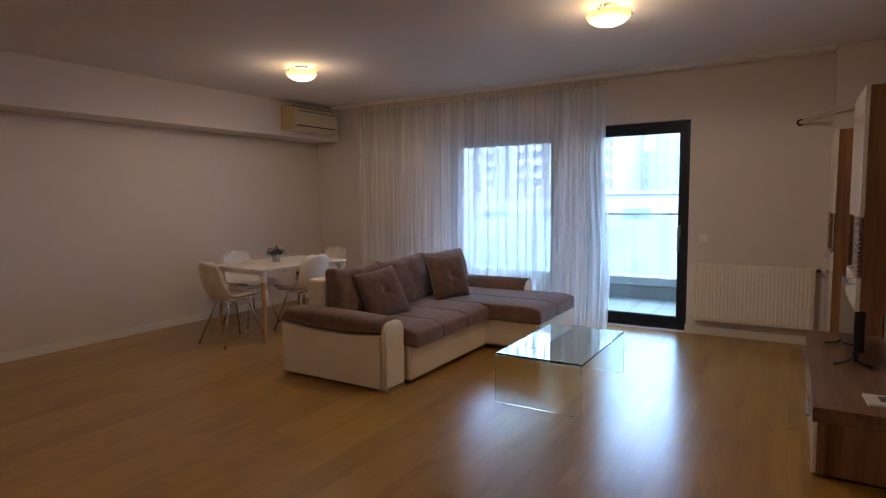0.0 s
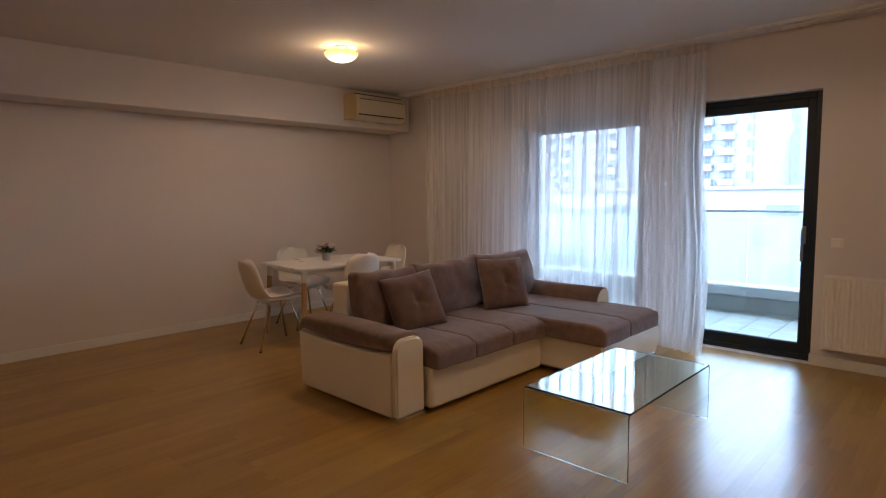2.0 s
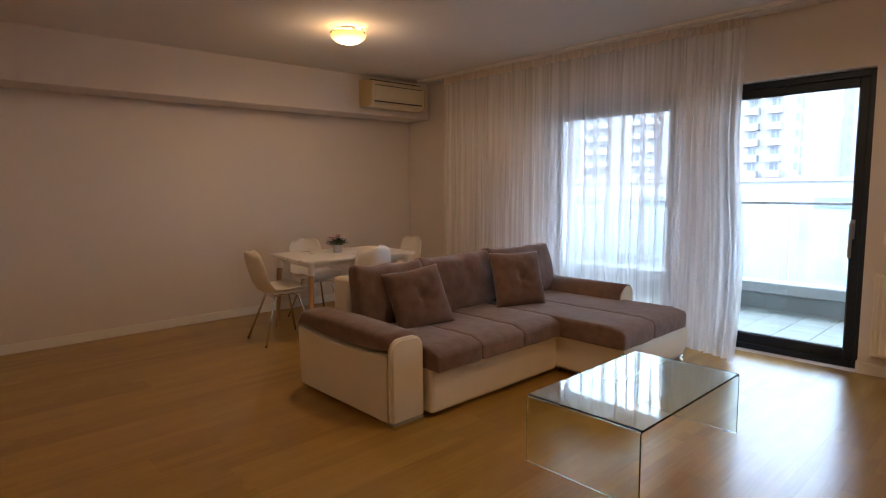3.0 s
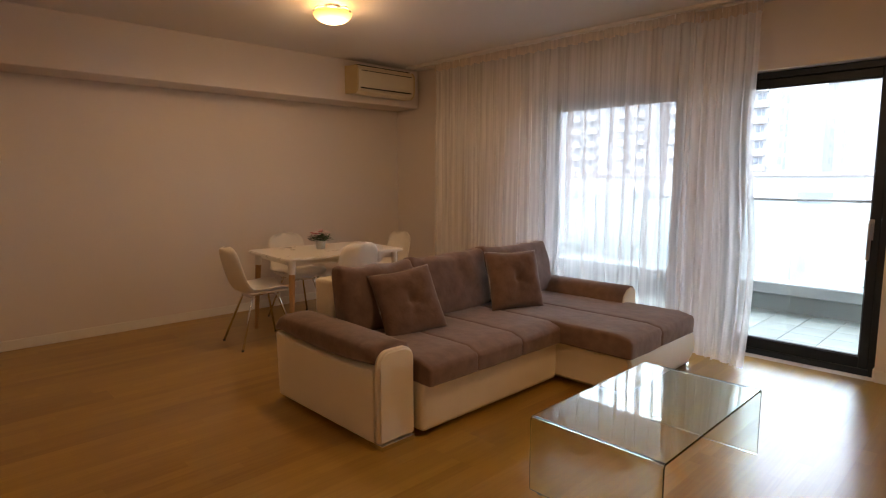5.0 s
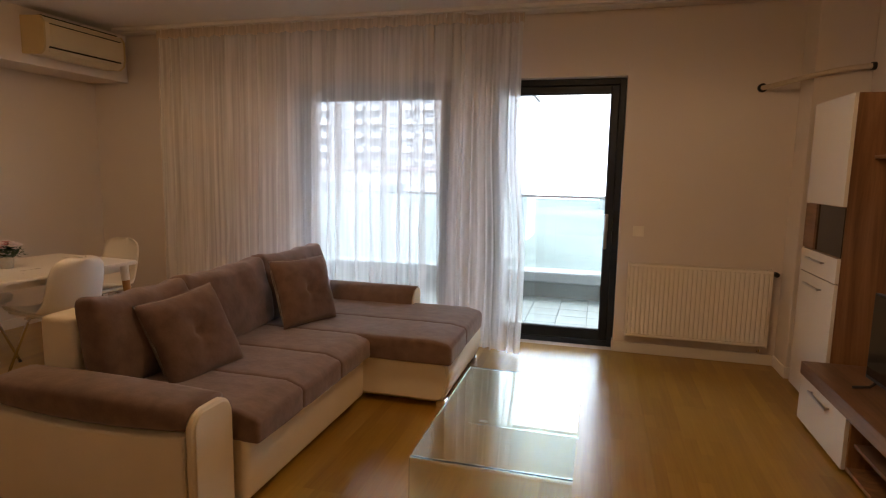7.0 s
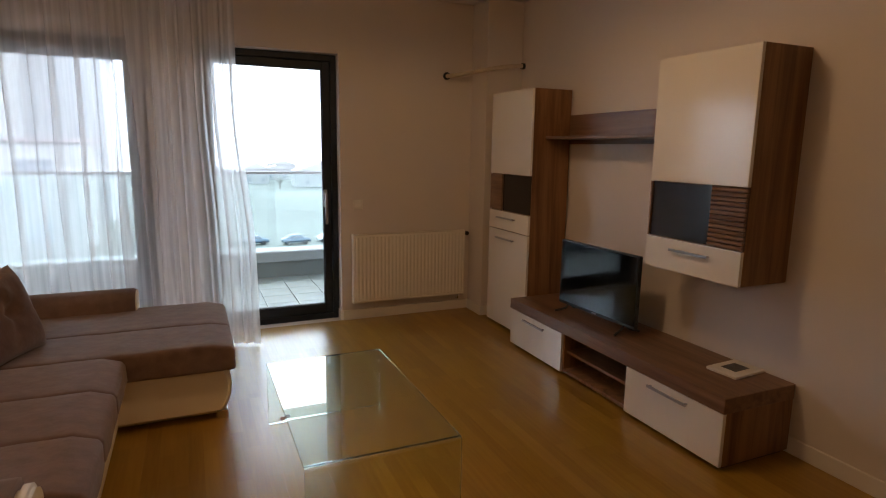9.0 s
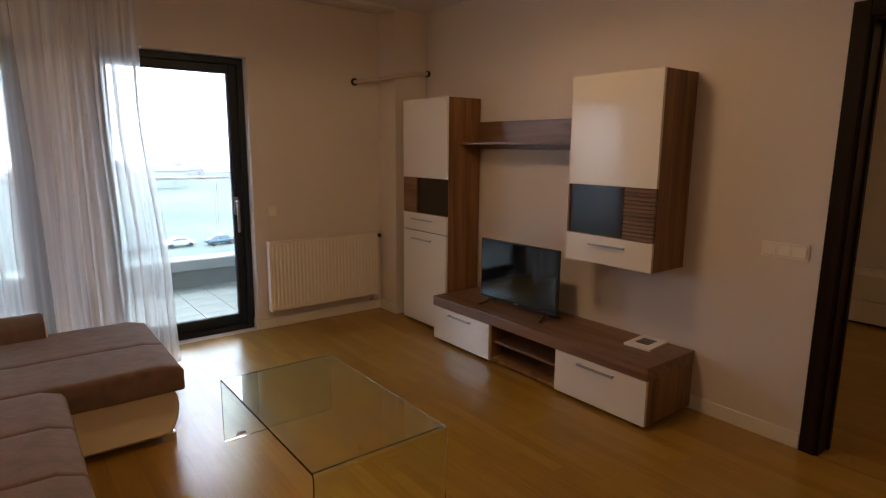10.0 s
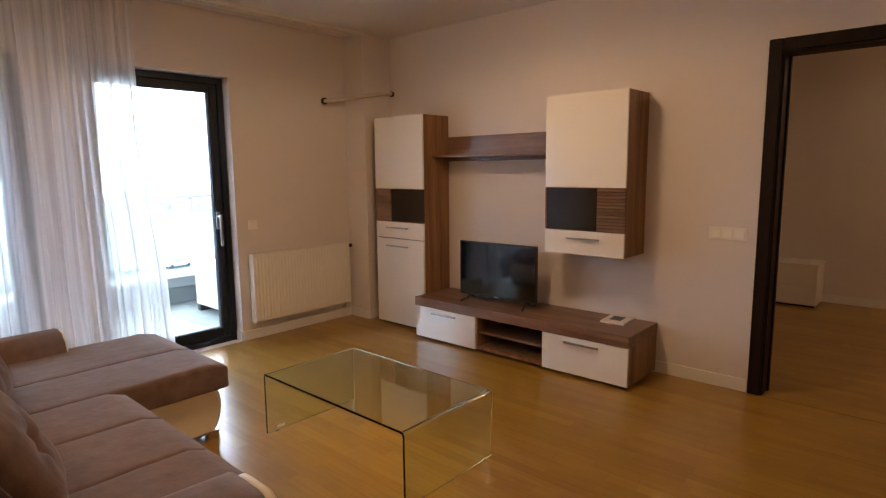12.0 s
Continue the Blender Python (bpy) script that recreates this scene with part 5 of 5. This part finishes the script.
# ---- balcony things ----
def outdoor_unit():
    o = thing("outdoor_unit", "white outdoor air conditioning unit on the balcony", "air conditioner", at=(-0.57, 7.62, -0.032))
    part("housing", boxes(((0, -0.35, 0.06), (0.27, 0.35, 0.52)), bevel=0.012, segments=2), WHITE_LACQUER, o)
    bm = bmesh.new()
    for r in (0.05, 0.09, 0.13, 0.17, 0.20):
        tube(bm, [(0.135 + r * 0.6 * math.cos(a), 0.356, 0.29 + r * math.sin(a)) for a in (2 * math.pi * k / 28 for k in range(29))], 0.003, 6)
    part("fan_guard", bm, STEEL, o, "round wire fan guard")
    part("fan_opening", boxes(((0.02, 0.3505, 0.10), (0.25, 0.353, 0.48))), DARK, o)
    part("valve_cover", boxes(((-0.05, -0.36, 0.08), (-0.0005, -0.25, 0.24)), bevel=0.01), AC_PLASTIC, o)
    for y in (-0.25, 0.25):
        part("foot", boxes(((-0.02, y - 0.03, 0.0), (0.29, y + 0.03, 0.0595))), TV_BLACK, o)
    bm = bmesh.new()
    tube(bm, [(-0.02, -0.30, 0.24), (-0.05, -0.30, 0.30), (-0.045, -0.28, 0.37), (-0.02, -0.27, 0.43), (0.05, -0.34, 0.50)], 0.009, 8)
    part("pipe", bm, COPING, o, "", True)


outdoor_unit()


# ---- outside ----
GZ = -13.0
structure("ground", boxes(((-900, 8.9, GZ - 1), (900, 2500, GZ))), GROUND, "pale open ground reaching the horizon")
# self-lit wall that imitates distant haze and hides the horizon
haze = bpy.data.materials.new("glowing_winter_haze")
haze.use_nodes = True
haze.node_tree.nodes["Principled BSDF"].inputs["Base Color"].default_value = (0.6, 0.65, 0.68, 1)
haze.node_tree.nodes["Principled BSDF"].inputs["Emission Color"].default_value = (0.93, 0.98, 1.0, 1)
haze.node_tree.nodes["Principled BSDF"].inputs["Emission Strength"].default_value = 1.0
structure("backdrop", boxes(((-700, 340, GZ), (900, 341, 60))), haze, "glowing wall that stands in for white winter haze in the distance")
structure("road", boxes(((-300, 62, GZ), (300, 70, GZ + 0.02))), ASPHALT, "grey asphalt road below the balcony")


def apartment_block(name, label, x0, x1, y0, y1, roof, bays, storeys, balconies, pane, skin):
    """A tall block whose south face carries rows of windows and balconies."""
    b = thing(name, label, "building", at=((x0 + x1) / 2, y0, GZ))
    ox, oy = (x0 + x1) / 2, y0
    def loc(x, y, z):
        return (x - ox, y - oy, z - GZ)
    part("wall", boxes((loc(x0, y0, GZ), loc(x1, y1, roof))), skin, b)
    part("roof", boxes((loc(x0 - 0.4, y0 - 0.4, roof), loc(x1 + 0.4, y1 + 0.4, roof + 0.7))), BALCONY_WALL, b)
    bw = (x1 - x0) / bays
    sh = (roof - GZ) / storeys
    win = boxes(((-bw * 0.16, -0.06, 0.9), (bw * 0.02, 0.0, 2.2)))
    dor = boxes(((bw * 0.07, -0.06, 0.15), (bw * 0.20, 0.0, 2.2)))
    me_w = finish("window", win, pane).data
    me_d = finish("window", dor, pane).data
    bal = boxes(((-bw * 0.34, -1.3, -0.12), (bw * 0.34, -0.01, 0.0)), ((-bw * 0.34, -1.3, 0.0), (bw * 0.34, -1.18, 0.95)), ((-bw * 0.34, -1.18, 0.0), (-bw * 0.32, -0.01, 0.95)), ((bw * 0.32, -1.18, 0.0), (bw * 0.34, -0.01, 0.95)))
    me_b = finish("balcony", bal, BALCONY_WALL).data
    for o in [o for o in scene.objects if o.data in (me_w, me_d, me_b)]:
        bpy.data.objects.remove(o)
    for s in range(storeys):
        for i in range(bays):
            at = loc(x0 + bw * (i + 0.5), y0, GZ + sh * s + 0.25)
            kinds = [("window", me_w), ("window", me_d)]
            if balconies and (i % 3 != 2):
                kinds.append(("balcony", me_b))
            for nm, me in kinds:
                o = new(nm, me)
                o.location = at
                o.parent = b
    return b


rnd = random.Random(9)
apartment_block("apartment_building", "pale apartment block with rows of balconies", -78, -27, 104, 122, 25, 15, 15, True, WINDOW_DARK, FACADE)
apartment_block("apartment_building", "pale distant apartment block with columns of windows, haze put into its colours", -33, -15.8, 124, 140, 18, 9, 12, False, PALE_WINDOW, HAZE_PALED_FACADE)


def podium(x0, x1, y0, y1, top):
    b = thing("shop_building", "low pale podium building with dark shop windows", "building", at=((x0 + x1) / 2, y0, GZ))
    w = (x1 - x0) / 2
    part("wall", boxes(((-w, 0, 0), (w, y1 - y0, top - GZ))), BALCONY_WALL, b)
    part("roof", boxes(((-w - 0.5, -0.5, top - GZ), (w + 0.5, y1 - y0, top - GZ + 0.5))), FACADE_DARK, b)
    for z, n, k in ((2.0, 6, 0.30), (7.0, 4, 0.22), (11.0, 5, 0.34)):
        for i in range(n):
            x = -w + (i + 0.5) * 2 * w / n + rnd.uniform(-2, 2)
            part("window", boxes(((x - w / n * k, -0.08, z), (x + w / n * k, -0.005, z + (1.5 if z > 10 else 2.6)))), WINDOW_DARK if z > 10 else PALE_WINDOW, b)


podium(-74, -15, 88, 103, 1.6)


def small_house(x, y, w, d, h, tall):
    b = thing("house", "small pale house with a pitched roof, far off", "house", "far houses", at=(x, y, GZ))
    part("wall", boxes(((-w / 2, 0, 0), (w / 2, d, h))), FACADE, b)
    bm = bmesh.new()
    extrude_profile(bm, [(-w / 2 - 0.4, h), (w / 2 + 0.4, h), (0, h + tall)], "y", -0.4, d + 0.4)
    part("roof", bm, BALCONY_WALL, b)
    for k in (-0.25, 0.25):
        part("window", boxes(((k * w - 0.6, -0.06, 1.0), (k * w + 0.6, -0.005, 2.3))), WINDOW_DARK, b)


for i in range(26):
    small_house(rnd.uniform(-10, 190), rnd.uniform(210, 325), rnd.uniform(9, 18), rnd.uniform(8, 12), rnd.uniform(3, 6), rnd.uniform(1.5, 3))


def car(x, y, turn, paint, label):
    c = thing("car", label, "car", "parked cars")
    bm = bmesh.new()
    prof = [(-2.1, 0.35), (-2.1, 0.75), (-1.85, 0.9), (-1.45, 0.95), (-0.8, 1.42), (0.7, 1.45), (1.25, 1.0), (2.0, 0.85), (2.12, 0.6), (2.1, 0.35)]
    extrude_profile(bm, prof, "y", -0.85, 0.85)
    bmesh.ops.bevel(bm, geom=bm.edges[:], offset=0.06, segments=2, affect="EDGES")
    part("body", bm, paint, c, "", True)
    bm = bmesh.new()
    extrude_profile(bm, [(-1.25, 1.0), (-0.75, 1.34), (0.62, 1.37), (1.05, 1.02)], "y", -0.862, 0.862)
    part("side_glass", bm, WINDOW_DARK, c)
    for sx in (-1.3, 1.3):
        for sy in (-0.8, 0.8):
            bm = bmesh.new()
            cyl(bm, (sx, sy - 0.1, 0.32), (sx, sy + 0.1, 0.32), 0.32, seg=18)
            part("wheel", bm, TYRE, c)
    c.matrix_world = pose(x, y, GZ, 0, 0, turn)


for i, (x, y, tn) in enumerate(((12, 89, 5), (17.5, 90, 3), (23, 89, 8), (28.5, 90.5, 4), (6, 90, 5), (34, 89.5, 2), (45, 91, 6))):
    car(x, y, tn, CAR_BLUE if i % 2 == 0 else CAR_WHITE, "blue-grey parked car on the open lot" if i % 2 == 0 else "white parked car on the open lot")


def tree(x, y, h, seed):
    t = thing("tree", "bare-branched leafless winter tree beside the road", "tree", "street trees", at=(x, y, GZ))
    r = random.Random(seed)
    bm = bmesh.new()
    cyl(bm, (0, 0, 0), (0, 0, h * 0.45), 0.22, 0.14, 8)
    tips = []
    for k in range(9):
        a = k * 2.4
        p0 = Vector((0, 0, h * (0.3 + 0.015 * k)))
        p1 = p0 + Vector((math.cos(a), math.sin(a), 0)) * h * r.uniform(0.15, 0.28) + Vector((0, 0, h * r.uniform(0.2, 0.45)))
        cyl(bm, p0, p1, 0.09, 0.02, 5)
        tips.append((p0, p1))
    part("trunk", bm, BARK, t)
    bm = bmesh.new()
    for p0, p1 in tips:
        for _ in range(70):
            c = p0.lerp(p1, r.uniform(0.35, 1.05)) + Vector([r.gauss(0, h * 0.06) for _ in range(3)])
            d = Vector([r.uniform(-1, 1) for _ in range(3)]).normalized() * 0.35
            e = Vector([r.uniform(-1, 1) for _ in range(3)]).normalized() * 0.06
            bm.faces.new([bm.verts.new(q) for q in (c - d, c + e, c + d)])
    part("crown", bm, FOLIAGE, t)


for i in range(8):
    tree(rnd.uniform(-75, -34), rnd.uniform(72, 84), rnd.uniform(6, 10), i)
for i in range(22):
    tree(rnd.uniform(-10, 190), rnd.uniform(200, 320), rnd.uniform(4, 7), 40 + i)

# ---- balcony tiles and parquet planks ----
tile_mesh = None
balcony = scene.objects["balcony_slab"]
for i in range(19):
    for j in range(6):
        if tile_mesh is None:
            bm = boxes(((-0.1475, -0.1475, 0), (0.1475, 0.1475, 0.013)), bevel=0.002)
            o = finish("tile", bm, TILE)
            tile_mesh = o.data
        else:
            o = new("tile", tile_mesh)
        o.location = (-4.6 + 0.3 * i, NOUT + 0.153 + 0.3 * j, -0.045)
        o.parent = balcony

PW, PL = 0.195, 2.2
plank_mesh = None
floor_ob = scene.objects["floor"]
rnd = random.Random(4)
x = WEST
while x < EAST - 0.02:
    y = SOUTH - rnd.uniform(0, PL)
    w = min(PW, EAST - x)
    while y < NORTH:
        a, b = max(y, SOUTH), min(y + PL, NORTH)
        if b - a > 0.05:
            if w == PW and abs(b - a - PL) < 1e-6:
                if plank_mesh is None:
                    o = finish("plank", boxes(((0, 0, -0.012), (PW - 0.0003, PL - 0.0003, 0.0))), PARQUET)
                    plank_mesh = o.data
                else:
                    o = new("plank", plank_mesh)
            else:
                o = finish("plank", boxes(((0, 0, -0.012), (w - 0.0003, b - a - 0.0003, 0.0))), PARQUET)
            o.location = (x, a, 0)
            o.parent = floor_ob
        y += PL
    x += PW
x = EAST
while x < 3.84:
    y = -0.6 - rnd.uniform(0, PL)
    while y < 4.6:
        a, b = max(y, -0.6), min(y + PL, 4.6)
        if x < EOUT:
            a, b = max(a, DW0), min(b, DW1)
        if b - a > 0.05:
            o = finish("plank", boxes(((0, 0, -0.012), ((min(PW, 3.84 - x) if x > EAST else EOUT - EAST) - 0.0003, b - a - 0.0003, 0.0))), PARQUET)
            o.location = (x, a, 0)
            o.parent = floor_ob
        y += PL
    x += PW if x > EAST else (EOUT - EAST)
